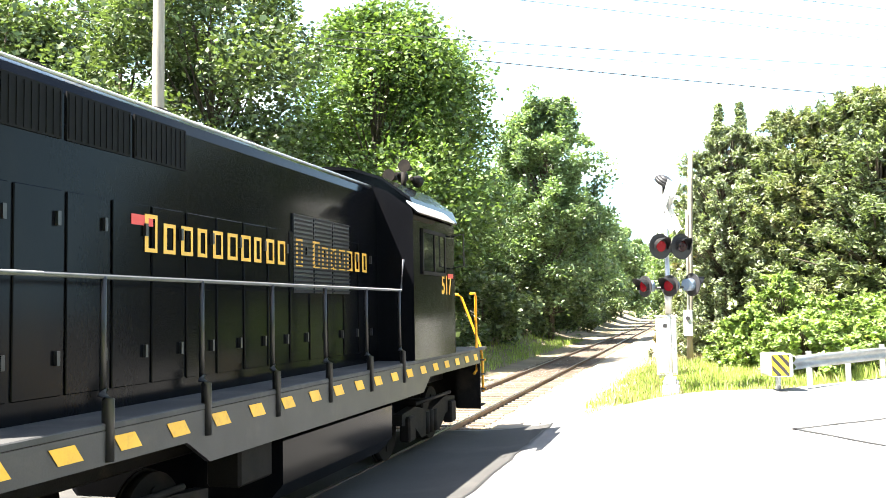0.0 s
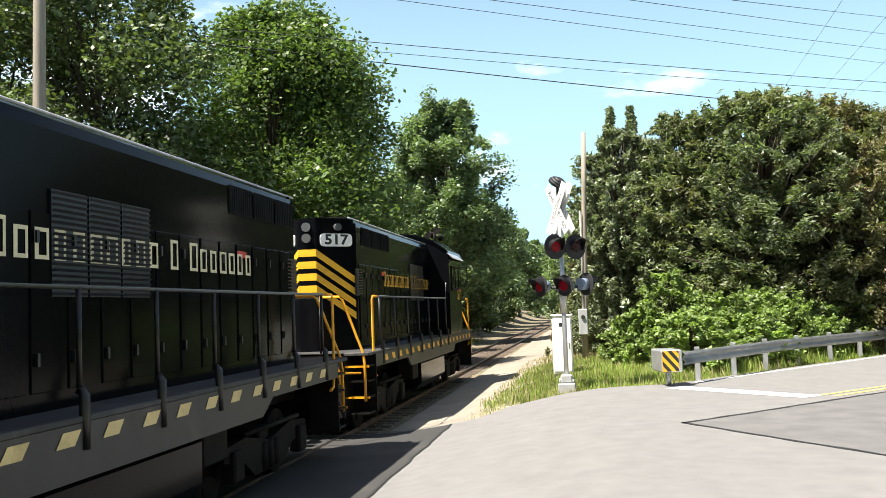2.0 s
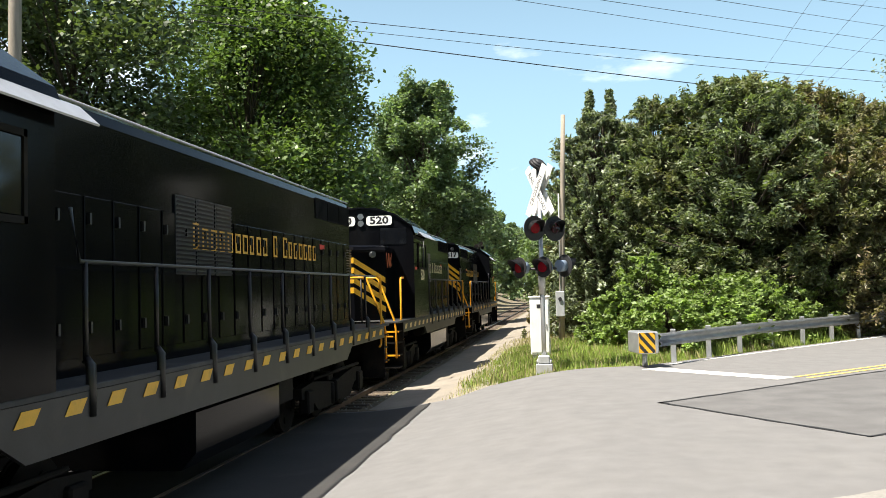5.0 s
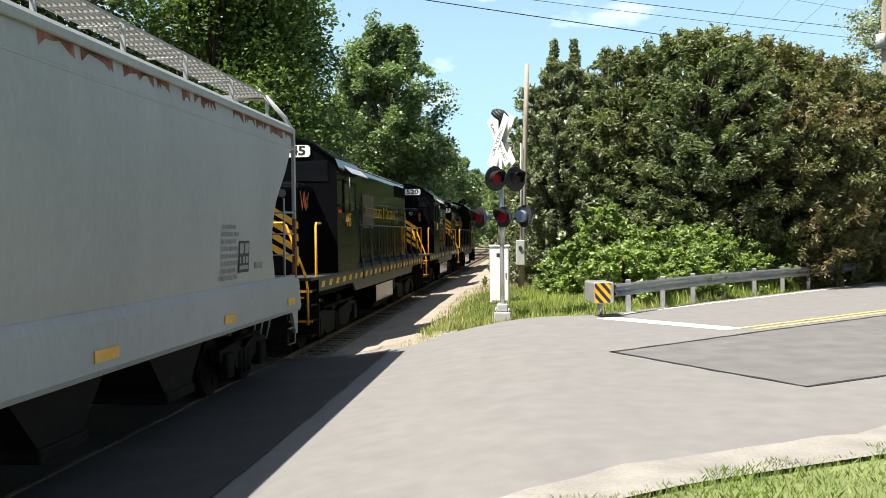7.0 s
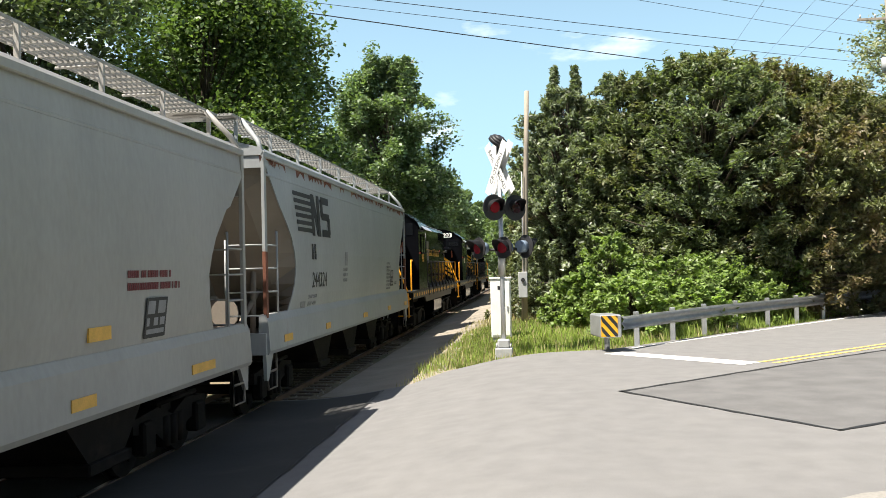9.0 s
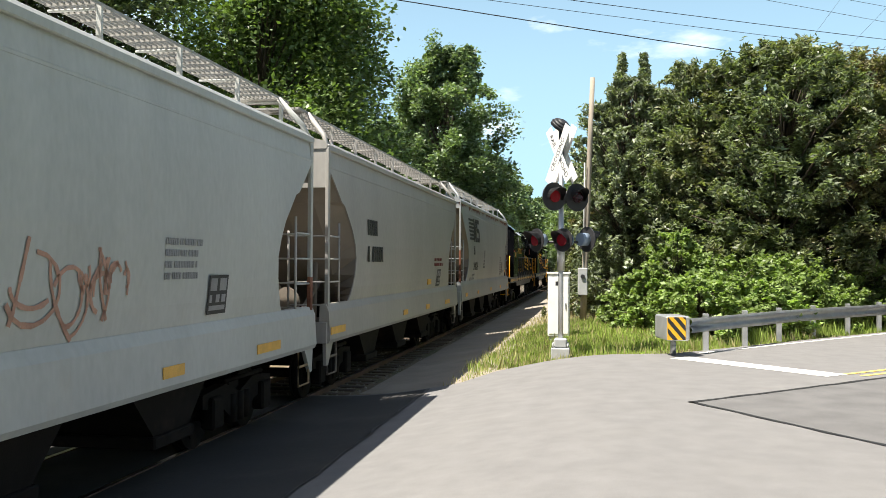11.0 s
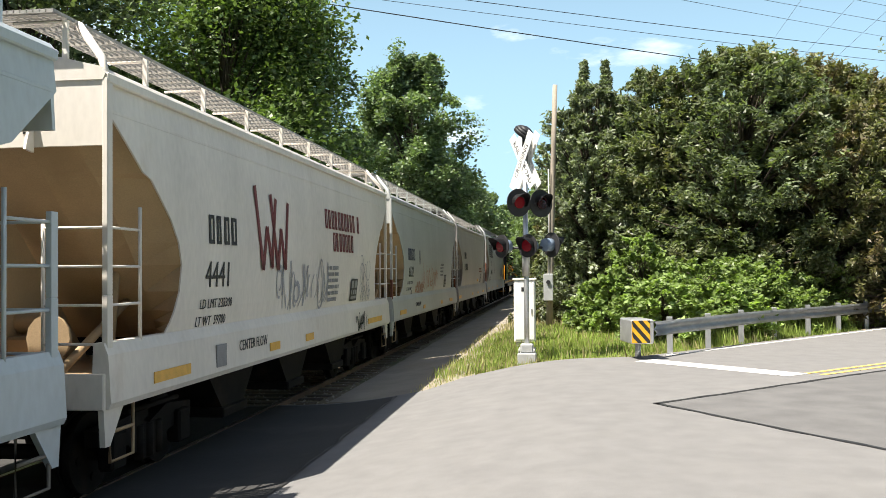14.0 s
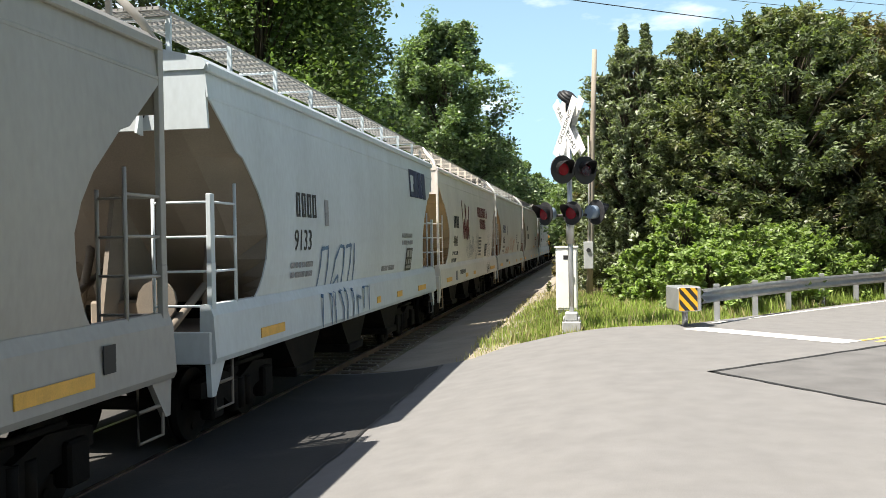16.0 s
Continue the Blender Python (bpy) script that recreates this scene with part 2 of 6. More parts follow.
GREY_NS = car_paint("weathered_grey", (0.31, 0.325, 0.33), amount=0.5, lo=0.63)
GREY_B = car_paint("dusty_grey", (0.33, 0.318, 0.3), (0.33, 0.27, 0.2), 0.4)
GREY_C = car_paint("pale_grey", (0.43, 0.44, 0.425), (0.4, 0.32, 0.22), 0.35)
CREAM_CAR = car_paint("cream_paint", (0.68, 0.635, 0.58), (0.36, 0.24, 0.14), 0.35)
WHITE_CAR = car_paint("cool_white_paint", (0.5, 0.555, 0.59), (0.38, 0.3, 0.22), 0.3)
RUST = material("rust", (0.17, 0.062, 0.035), rough=0.85, scale=3, vary=0.5, fine=30, bump=0.2, stain=(0.36, 0.26, 0.19), stain_amt=0.35, stain_scale=3)
TAN = material("dirt_tan", (0.38, 0.265, 0.15), rough=0.8, scale=1.0, vary=0.25, stain=(0.3, 0.2, 0.11), stain_amt=0.6, stain_scale=0.9)
GREY_DIRT = material("dirt_grey", (0.21, 0.178, 0.145), rough=0.8, scale=1.0, vary=0.25, stain=(0.22, 0.18, 0.13), stain_amt=0.6, stain_scale=0.9)
ORANGE_TAPE = material("reflector_tape", (0.72, 0.4, 0.07), rough=0.5, vary=0.2)
MAROON = material("maroon_lettering", (0.14, 0.017, 0.02), rough=0.6, vary=0.1)
BLUE_INK = material("blue_lettering", (0.025, 0.032, 0.085), rough=0.6, vary=0.1)
GREY_INK = material("faded_lettering", (0.24, 0.24, 0.25), rough=0.6, vary=0.2)
SPRAY = material("spray_paint", (0.33, 0.33, 0.35), rough=0.6, vary=0.3)
SPRAY_BLUE = material("blue_spray_paint", (0.08, 0.15, 0.25), rough=0.6, vary=0.3)
SPRAY_TAN = material("tan_spray_paint", (0.4, 0.22, 0.16), rough=0.6, vary=0.3)
GRATE = material("grating", (0.33, 0.32, 0.3), rough=0.7, metal=0.2, vary=0.2)
MAROON_CAR = material("maroon_car_paint", (0.14, 0.02, 0.025), rough=0.15, vary=0.05, coat=0.6)
TYRE = material("tyre_rubber", (0.02, 0.02, 0.02), rough=0.85, vary=0.2)


# ---- building helpers ----
def part(name, bm, mat, parent, label=""):
    me = bpy.data.meshes.new(name)
    bm.to_mesh(me)
    bm.free()
    me.materials.append(mat)
    ob = new(name, me)
    if parent:
        ob.parent = parent
    if label:
        ob["label"] = label
    return ob


def empty(name, m=None):
    ob = new(name)
    ob.empty_display_size = 0.2
    if m is not None:
        ob.matrix_world = m
    return ob


def smooth(ob):
    for p in ob.data.polygons:
        p.use_smooth = True
    return ob


def box(x0, x1, y0, y1, z0, z1, bevel=0.0, bm=None, seg=1):
    own = bmesh.new()
    bmesh.ops.create_cube(own, size=1)
    for v in own.verts:
        v.co = Vector(((x0 + x1) / 2 + v.co.x * (x1 - x0), (y0 + y1) / 2 + v.co.y * (y1 - y0), (z0 + z1) / 2 + v.co.z * (z1 - z0)))
    if bevel:
        bmesh.ops.bevel(own, geom=own.edges[:], offset=bevel, segments=seg, affect="EDGES", profile=0.5)
    return merge(bm, own)


def merge(bm, own):
    if bm is None:
        return own
    me = bpy.data.meshes.new("tmp")
    own.to_mesh(me)
    own.free()
    bm.from_mesh(me)
    bpy.data.meshes.remove(me)
    return bm


def tube(points, r, sides=8, bm=None, r2=None, caps=True):
    """A round bar along points."""
    bm = bm or bmesh.new()
    pts = [Vector(p) for p in points]
    rings = []
    for i, p in enumerate(pts):
        d = (pts[min(i + 1, len(pts) - 1)] - pts[max(i - 1, 0)]).normalized()
        a = d.orthogonal().normalized() if abs(d.z) > 0.9 else d.cross(Vector((0, 0, 1))).normalized()
        b = d.cross(a)
        rr = r if r2 is None else r + (r2 - r) * i / (len(pts) - 1)
        rings.append([bm.verts.new(p + (a * math.cos(2 * math.pi * k / sides) + b * math.sin(2 * math.pi * k / sides)) * rr) for k in range(sides)])
    for r0, r1 in zip(rings, rings[1:]):
        for k in range(sides):
            bm.faces.new((r0[k], r0[(k + 1) % sides], r1[(k + 1) % sides], r1[k])).smooth = True
    if caps:
        bm.faces.new(rings[0][::-1])
        bm.faces.new(rings[-1])
    bmesh.ops.recalc_face_normals(bm, faces=bm.faces[:])
    return bm


def disc(center, axis, r, depth, sides=20, bm=None):
    c, a = Vector(center), Vector(axis).normalized()
    return tube([c - a * depth / 2, c + a * depth / 2], r, sides, bm)


def prism(outline, axis, a, b, bm=None):
    """A closed outline of 2D points, pushed along axis from a to b. axis 0: (y, z); 1: (x, z); 2: (x, y)."""
    bm = bm or bmesh.new()

    def at(p, s):
        return {0: (s, p[0], p[1]), 1: (p[0], s, p[1]), 2: (p[0], p[1], s)}[axis]
    v0 = [bm.verts.new(at(p, a)) for p in outline]
    v1 = [bm.verts.new(at(p, b)) for p in outline]
    n = len(outline)
    made = [bm.faces.new(v0), bm.faces.new(v1[::-1])]
    for i in range(n):
        made.append(bm.faces.new((v0[i], v1[i], v1[(i + 1) % n], v0[(i + 1) % n])))
    bmesh.ops.recalc_face_normals(bm, faces=made)
    return bm


def quad_plate(corners, thick, bm=None):
    """A thin slab on four or more corners, thickened along its normal."""
    bm = bm or bmesh.new()
    c = [Vector(p) for p in corners]
    nrm = (c[1] - c[0]).cross(c[2] - c[0]).normalized()
    v0 = [bm.verts.new(p) for p in c]
    v1 = [bm.verts.new(p + nrm * thick) for p in c]
    n = len(c)
    made = [bm.faces.new(v0[::-1]), bm.faces.new(v1)]
    for i in range(n):
        made.append(bm.faces.new((v0[i], v0[(i + 1) % n], v1[(i + 1) % n], v1[i])))
    bmesh.ops.recalc_face_normals(bm, faces=made)
    return bm


FONT_CACHE = {}


def letters(name, text, size, m, mat, parent, squeeze=1.0, label="", bold=0.0):
    """Raised lettering, centred, in the plane of m's x and y."""
    key = (text, size, bold)
    if key not in FONT_CACHE:
        cu = bpy.data.curves.new("t", "FONT")
        cu.body, cu.size, cu.align_x, cu.align_y, cu.extrude, cu.resolution_u = text, size, "CENTER", "CENTER", 0.002, 2
        cu.offset = bold * size
        tmp = bpy.data.objects.new("t", cu)
        FONT_CACHE[key] = bpy.data.meshes.new_from_object(tmp)
        bpy.data.objects.remove(tmp)
    me = FONT_CACHE[key].copy()
    me.transform(m @ Matrix.Diagonal((squeeze, 1, 1, 1)))
    me.materials.clear()
    me.materials.append(mat)
    ob = new(name, me)
    ob.parent = parent
    if label:
        ob["label"] = label
    return ob


SIDE = Matrix(((0, 0, 1, 0), (1, 0, 0, 0), (0, 1, 0, 0), (0, 0, 0, 1)))  # reads along +y, faces +x


def side_at(x, y, z, lean=0.0):
    return Matrix.Translation((x, y, z)) @ SIDE @ pose(0, 0, 0, lean)


def word_bars(name, lengths, height, m, mat, parent, pitch=0.75, first=1.0, label=""):
    """A row of plain bars, one for each character of each word, centred on m's origin."""
    word_of = new(name)
    word_of.empty_display_size = 0.1
    word_of.parent = parent
    total = sum(n * pitch + pitch * 0.7 for n in lengths) * height - height * pitch * 1.0
    x = -total / 2
    r = random.Random(len(lengths) + int(height * 100))
    for word in lengths:
        for k in range(word):
            h = height * (first if k == 0 else 1.0)
            w = height * pitch * r.uniform(0.55, 0.74)
            z0, z1, t = -height / 2, -height / 2 + h, height * 0.13
            bm = box(x, x + t * 1.5, z0, z1, -0.001, 0.002)
            box(x + w - t, x + w, z0, z1, -0.001, 0.002, bm=bm)
            box(x + t * 1.5, x + w - t, z1 - t, z1, -0.001, 0.002, bm=bm)
            box(x + t * 1.5, x + w - t, z0, z0 + t, -0.001, 0.002, bm=bm)
            for v in bm.verts:
                v.co = m @ v.co
            part("bar", bm, mat, word_of)
            x += height * pitch
        x += height * pitch * 0.7
    return word_of


# ---- the ground ----
def ease(a, b, v):
    k = min(max((v - a) / (b - a), 0.0), 1.0)
    return k * k * (3 - 2 * k)


def level(x, y):
    """Height of the ground: flush with the rails at the track, a gentle rise to the road, a bank under the trees."""
    z = 0.62 * ease(-4.6, 0.6, x) + 1.5 * ease(-9.0, -15.0, x) * ease(14, 30, y) - 0.02
    z += 0.9 * ease(30, 60, y) * ease(0.5, 6.0, x) * 0.3
    return z


def sheet(name, xs, span, mat, lift, label, steps=40, rough=0.0, category="ground"):
    """A sheet that follows the ground, for x stations and span(x) giving its two y edges."""
    verts, faces = [], []
    for x in xs:
        y0, y1 = span(x)
        for j in range(steps + 1):
            y = y0 + (y1 - y0) * j / steps
            verts.append((x, y, level(x, y) + lift + (noise.noise(Vector((x * 0.8, y * 0.8, 3))) * rough if rough else 0)))
    for i in range(len(xs) - 1):
        for j in range(steps):
            a = i * (steps + 1) + j
            faces.append((a, a + steps + 1, a + steps + 2, a + 1))
    me = bpy.data.meshes.new(name)
    me.from_pydata(verts, [], faces)
    me.materials.append(mat)
    return tagged(smooth(new(name, me)), label, category, kind="structure")


def line_of(points):
    def at(x):
        for (x0, y0), (x1, y1) in zip(points, points[1:]):
            if x <= x1:
                return y0 + (y1 - y0) * (x - x0) / (x1 - x0)
        return points[-1][1]
    return at


def spread(a, b, n):
    return [a + (b - a) * i / n for i in range(n + 1)]


wide_x = [-900, -400, -200, -120, -80, -60, -45, -35] + spread(-30, 30, 90) + [35, 45, 60, 80, 120, 200, 400, 900]
wide_y = [-900, -300, -120, -60, -30, -15] + spread(-8, 60, 80) + [66, 75, 90, 110, 140, 200, 300, 500, 1200]
gv = [(x, y, level(x, y) - 0.05 + (noise.noise(Vector((x * 0.5, y * 0.5, 0))) * 0.03 if abs(x) < 40 and y < 80 and not (-8.6 < x < -3.4) else -0.06)) for x in wide_x for y in wide_y]
gn = len(wide_y)
gf = [(i * gn + j, (i + 1) * gn + j, (i + 1) * gn + j + 1, i * gn + j + 1) for i in range(len(wide_x) - 1) for j in range(gn - 1)]
gm = bpy.data.meshes.new("ground")
gm.from_pydata(gv, [], gf)
gm.materials.append(EARTH)
tagged(smooth(new("ground", gm)), "brown earth and undergrowth around the road and the railway", "ground", kind="structure")

north = line_of([(-60, 8), (-9, 18.0), (-2.5, 19.4), (-1.9, 20.6), (-0.85, 21.25), (1.7, 22.1), (4.4, 25.4), (12.2, 34.6), (45, 74), (120, 164)])
south = line_of([(-60, -25), (-2.5, 4.0), (-0.8, 6.0), (0, 6.75), (1.3, 7.75), (3.5, 9.0), (6.0, 11.8), (45, 54), (120, 144)])
road_x = spread(-60, -10, 20) + spread(-9, 14, 120) + spread(15, 45, 30) + spread(50, 120, 14)
sheet("road", road_x, lambda x: (south(x), north(x)), ASPHALT, 0.0, "worn pale grey asphalt road at a railway crossing", 30, category="road")
strip_x = spread(-9.5, -2.98, 18)
sheet("crossing_pavement", strip_x, lambda x: (3.0 if x > -4 else 1.0, north(x) - 0.15), CROSSING, 0.006, "asphalt strip beside the rails of the crossing, darkened for the train's shadow", 30, category="pavement")
sheet("gravel_shoulder", spread(-4.35, -1.7, 10), lambda x: (19.2 + max(x + 2.6, 0) * 1.7, 120), GRAVEL, -0.012, "pale dusty gravel strip beside the track", 120, 0.03, "gravel")
sheet("verge", spread(-4.0, 20, 60), lambda x: (south(x) - 0.6, south(x) + 0.25 + 0.15 * noise.noise(Vector((x * 2, 3, 3)))), VERGE, 0.005, "pale sandy gravel edge between the road and the lawn", 4, 0.0, "gravel")


def painted(name, pts, mat, label, lift=0.006, category="road marking"):
    """A painted shape on the road: pairs of points across, from end to end."""
    bm = bmesh.new()
    rows = [[bm.verts.new((x, y, level(x, y) + lift)) for x, y in pair] for pair in pts]
    for a, b in zip(rows, rows[1:]):
        bm.faces.new((a[0], a[1], b[1], b[0]))
    bmesh.ops.recalc_face_normals(bm, faces=bm.faces[:])
    if bm.faces[:][0].normal.z < 0:
        bmesh.ops.reverse_faces(bm, faces=bm.faces[:])
    return tagged(part(name, bm, mat, None), label, category, kind="structure")


def stroke(points, width, wobble=0.0, n=40):
    """Pairs of points across a band along a polyline."""
    out = []
    total = [Vector(p) for p in points]
    for i in range(n + 1):
        k = i / n * (len(total) - 1)
        a = min(int(k), len(total) - 2)
        p = total[a].lerp(total[a + 1], k - a)
        d = (total[a + 1] - total[a]).normalized()
        s = Vector((-d.y, d.x))
        p = p + s * noise.noise(Vector((p.x * 1.7, p.y * 1.7, 9))) * wobble
        w = width * (1 + (noise.noise(Vector((p.x * 3, p.y * 3, 5))) * 0.6 if wobble else 0))
        out.append(((p + s * w / 2)[:2], (p - s * w / 2)[:2]))
    return out


painted("stop_line", stroke([(1.75, 21.25), (4.15, 18.75)], 0.6, 0.0, 6), LINE_WHITE, "worn white stop line painted across the lane")
painted("edge_line", stroke([(2.3, 22.35), (12.2, 34.2), (45, 73.3)], 0.11, 0.0, 30), LINE_WHITE, "thin white edge line along the road", 0.007)
for off in (0.0, 0.3):
    painted("centre_line", stroke([(4.35 + off * 0.7, 19.0 - off * 0.7), (10.2 + off * 0.7, 24.6 - off * 0.7), (45 + off, 62 - off)], 0.11, 0.0, 30), LINE_YELLOW, "double yellow centre line of the road", 0.007)
painted("asphalt_patch", [((1.45, 15.15), (1.46, 15.1)), ((4.9, 18.6), (3.55, 11.8)), ((8.2, 21.7), (5.3, 13.1)), ((30, 43), (27, 36))], PATCH, "darker rectangular asphalt repair in the road", 0.004, "road patch")
painted("sealed_crack", stroke([(1.35, 15.1), (4.9, 18.62), (8.2, 21.75), (30, 43)], 0.09, 0.05, 60), TAR, "black tar seal around the asphalt repair", 0.008, "crack seal")
painted("sealed_crack", stroke([(1.35, 15.2), (3.55, 11.75)], 0.07, 0.05, 30), TAR, "black tar seal around the asphalt repair", 0.008, "crack seal")
painted("sealed_crack", stroke([(3.5, 11.75), (5.3, 13.05), (12, 19)], 0.07, 0.05, 30), TAR, "black tar seal around the asphalt repair", 0.008, "crack seal")
painted("pavement_joint", stroke([(-3.0, 5.0), (-2.98, 12), (-3.0, 19.2)], 0.05, 0.06, 60), TAR, "dark ragged joint between crossing and road asphalt", 0.012, "crack seal")

# ---- the track ----
CX = -6.0
track = tagged(empty("railway_track"), "straight single railway track with rusty rails on wooden ties", "railway track", kind="structure")


def rail(x):
    prof = [(-0.07, -0.17), (0.07, -0.17), (0.07, -0.155), (0.012, -0.13), (0.012, -0.045), (0.036, -0.035), (0.036, -0.002), (-0.036, -0.002), (-0.036, -0.035), (-0.012, -0.045), (-0.012, -0.13), (-0.07, -0.155)]
    ob = part("rail", prism([(x + a, b) for a, b in prof], 1, -60, 400), RAIL_STEEL, track, "rusty steel rail")
    part("running_surface", box(x - 0.032, x + 0.032, -60, 400, -0.002, 0.002), RAIL_TOP, ob, "polished rail head")
    return ob


for side in (-0.755, 0.755):
    rail(CX + side)
bal = bmesh.new()
prism([(CX - 2.6, -0.5), (CX - 1.6, -0.14), (CX + 1.6, -0.14), (CX + 2.6, -0.5)], 1, 19.3, 400, bal)
prism([(CX - 2.6, -0.5), (CX - 1.6, -0.14), (CX + 1.6, -0.14), (CX + 2.6, -0.5)], 1, -60, 0.5, bal)
part("ballast_bed", bal, BALLAST, track, "dusty crushed-stone ballast")
rng = np.random.default_rng(4)
stones_v, stones_f = [], []
for i in range(7000):
    y = 19.4 + 75 * rng.random() ** 1.6
    x = CX + rng.normal(0, 1.15)
    r = rng.uniform(0.02, 0.05)
    o = len(stones_v)
    zz = -0.14 - max(abs(x - CX) - 1.6, 0) * 0.36 + r * 0.3
    for k in range(3):
        a = k * 2.09 + rng.random()
        stones_v.append((x + math.cos(a) * r, y + math.sin(a) * r, zz - r * 0.4))
    stones_v.append((x + rng.normal(0, r * 0.2), y, zz + r * 0.7))
    stones_f += [(o, o + 1, o + 3), (o + 1, o + 2, o + 3), (o + 2, o, o + 3)]
tie_mesh = None
for k in range(250):
    ty = 19.8 + k * 0.53
    if tie_mesh is None:
        first_tie = part("tie", box(-1.28, 1.28, -0.11, 0.11, -0.19, 0.0, 0.012), TIE, track)
        tie_mesh = first_tie.data
        tie = first_tie
    else:
        tie = new("tie", tie_mesh)
        tie.parent = track
    tie.location = (CX + rng.normal(0, 0.03), ty + rng.normal(0, 0.02), -0.105)
    tie.rotation_euler = (0, 0, rng.normal(0, 0.012))
sm = bpy.data.meshes.new("ballast_stones")
sm.from_pydata(stones_v, [], stones_f)
sm.materials.append(BALLAST)
st = new("ballast_stones", sm)
st.parent = track
st["kind"] = "stuff"

# ---- rolling stock ----
WHEEL_Y = {}


def wheelset(parent, y, r):
    """Two flanged wheels on an axle, turning about its own centre."""
    key = r
    if key not in WHEEL_Y:
        bm = disc((-0.75, 0, 0), (1, 0, 0), r, 0.13, 28)
        disc((0.75, 0, 0), (1, 0, 0), r, 0.13, 28, bm)
        disc((-0.69, 0, 0), (1, 0, 0), r + 0.025, 0.03, 28, bm)
        disc((0.69, 0, 0), (1, 0, 0), r + 0.025, 0.03, 28, bm)
        disc((0, 0, 0), (1, 0, 0), 0.09, 1.9, 12, bm)
        for k in range(4):
            a = k * math.pi / 2
            for sx in (-0.82, 0.82):
                disc((sx, math.cos(a) * r * 0.6, math.sin(a) * r * 0.6), (1, 0, 0), r * 0.12, 0.03, 8, bm)
        ob = part("wheelset", bm, BLACK_GRIMY, parent, "dark steel wheels on an axle")
        WHEEL_Y[key] = ob.data
    else:
        ob = new("wheelset", WHEEL_Y[key])
        ob.parent = parent
        ob["label"] = "dark steel wheels on an axle"
    ob.location = (0, y, r)
    SPIN.append((ob, y, r))
    return ob


SPIN = []


def truck(parent, y, axles, r, wide=1.05, spacing=None):
    half = spacing or (1.35 if axles == 2 else 1.05)
    ys = [-half, half] if axles == 2 else [-2.0, 0, 2.0]
    reach = ys[-1]
    bm = bmesh.new()
    for sx in (-1, 1):
        x0, x1 = sorted((sx * (wide - 0.07), sx * (wide + 0.09)))
        out = [(-reach - 0.35, r + 0.12), (-reach - 0.35, r + 0.3), (-reach + 0.4, r + 0.36), (0, r + 0.2), (reach - 0.4, r + 0.36), (reach + 0.35, r + 0.3), (reach + 0.35, r + 0.12), (reach - 0.35, r + 0.02), (reach - 0.75, r - 0.22), (-reach + 0.75, r - 0.22), (-reach + 0.35, r + 0.02)]
        prism(out, 0, x0, x1, bm)
        for yy in ys:
            box(min(sx * (wide - 0.02), sx * (wide + 0.17)), max(sx * (wide - 0.02), sx * (wide + 0.17)), yy - 0.17, yy + 0.17, r - 0.18, r + 0.24, 0.03, bm)
        for yy in (-0.25, 0, 0.25):
            tube([(sx * (wide + 0.05), yy, r - 0.2), (sx * (wide + 0.05), yy, r + 0.2)], 0.09, 8, bm)
        tube([(sx * (wide + 0.14), -reach + 0.2, r + 0.42), (sx * (wide + 0.14), reach - 0.2, r + 0.42)], 0.035, 6, bm)
    box(-wide, wide, -0.2, 0.2, r + 0.05, r + 0.4, 0.03, bm)
    tr = part("truck", bm, BLACK_GRIMY, parent, "grimy cast side frames with springs")
    tr.location = (0, y, 0)
    for yy in ys:
        wheelset(tr, yy, r)
    return tr


def coupler(parent, y, sgn):
    bm = box(-0.09, 0.09, min(y, y - sgn * 0.9), max(y, y - sgn * 0.9), 0.78, 0.98, 0.03)
    box(-0.17, 0.17, min(y + sgn * 0.02, y - sgn * 0.3), max(y + sgn * 0.02, y - sgn * 0.3), 0.7, 1.05, 0.05, bm)
    return part("coupler", bm, BLACK_GRIMY, parent, "rusty knuckle coupler")


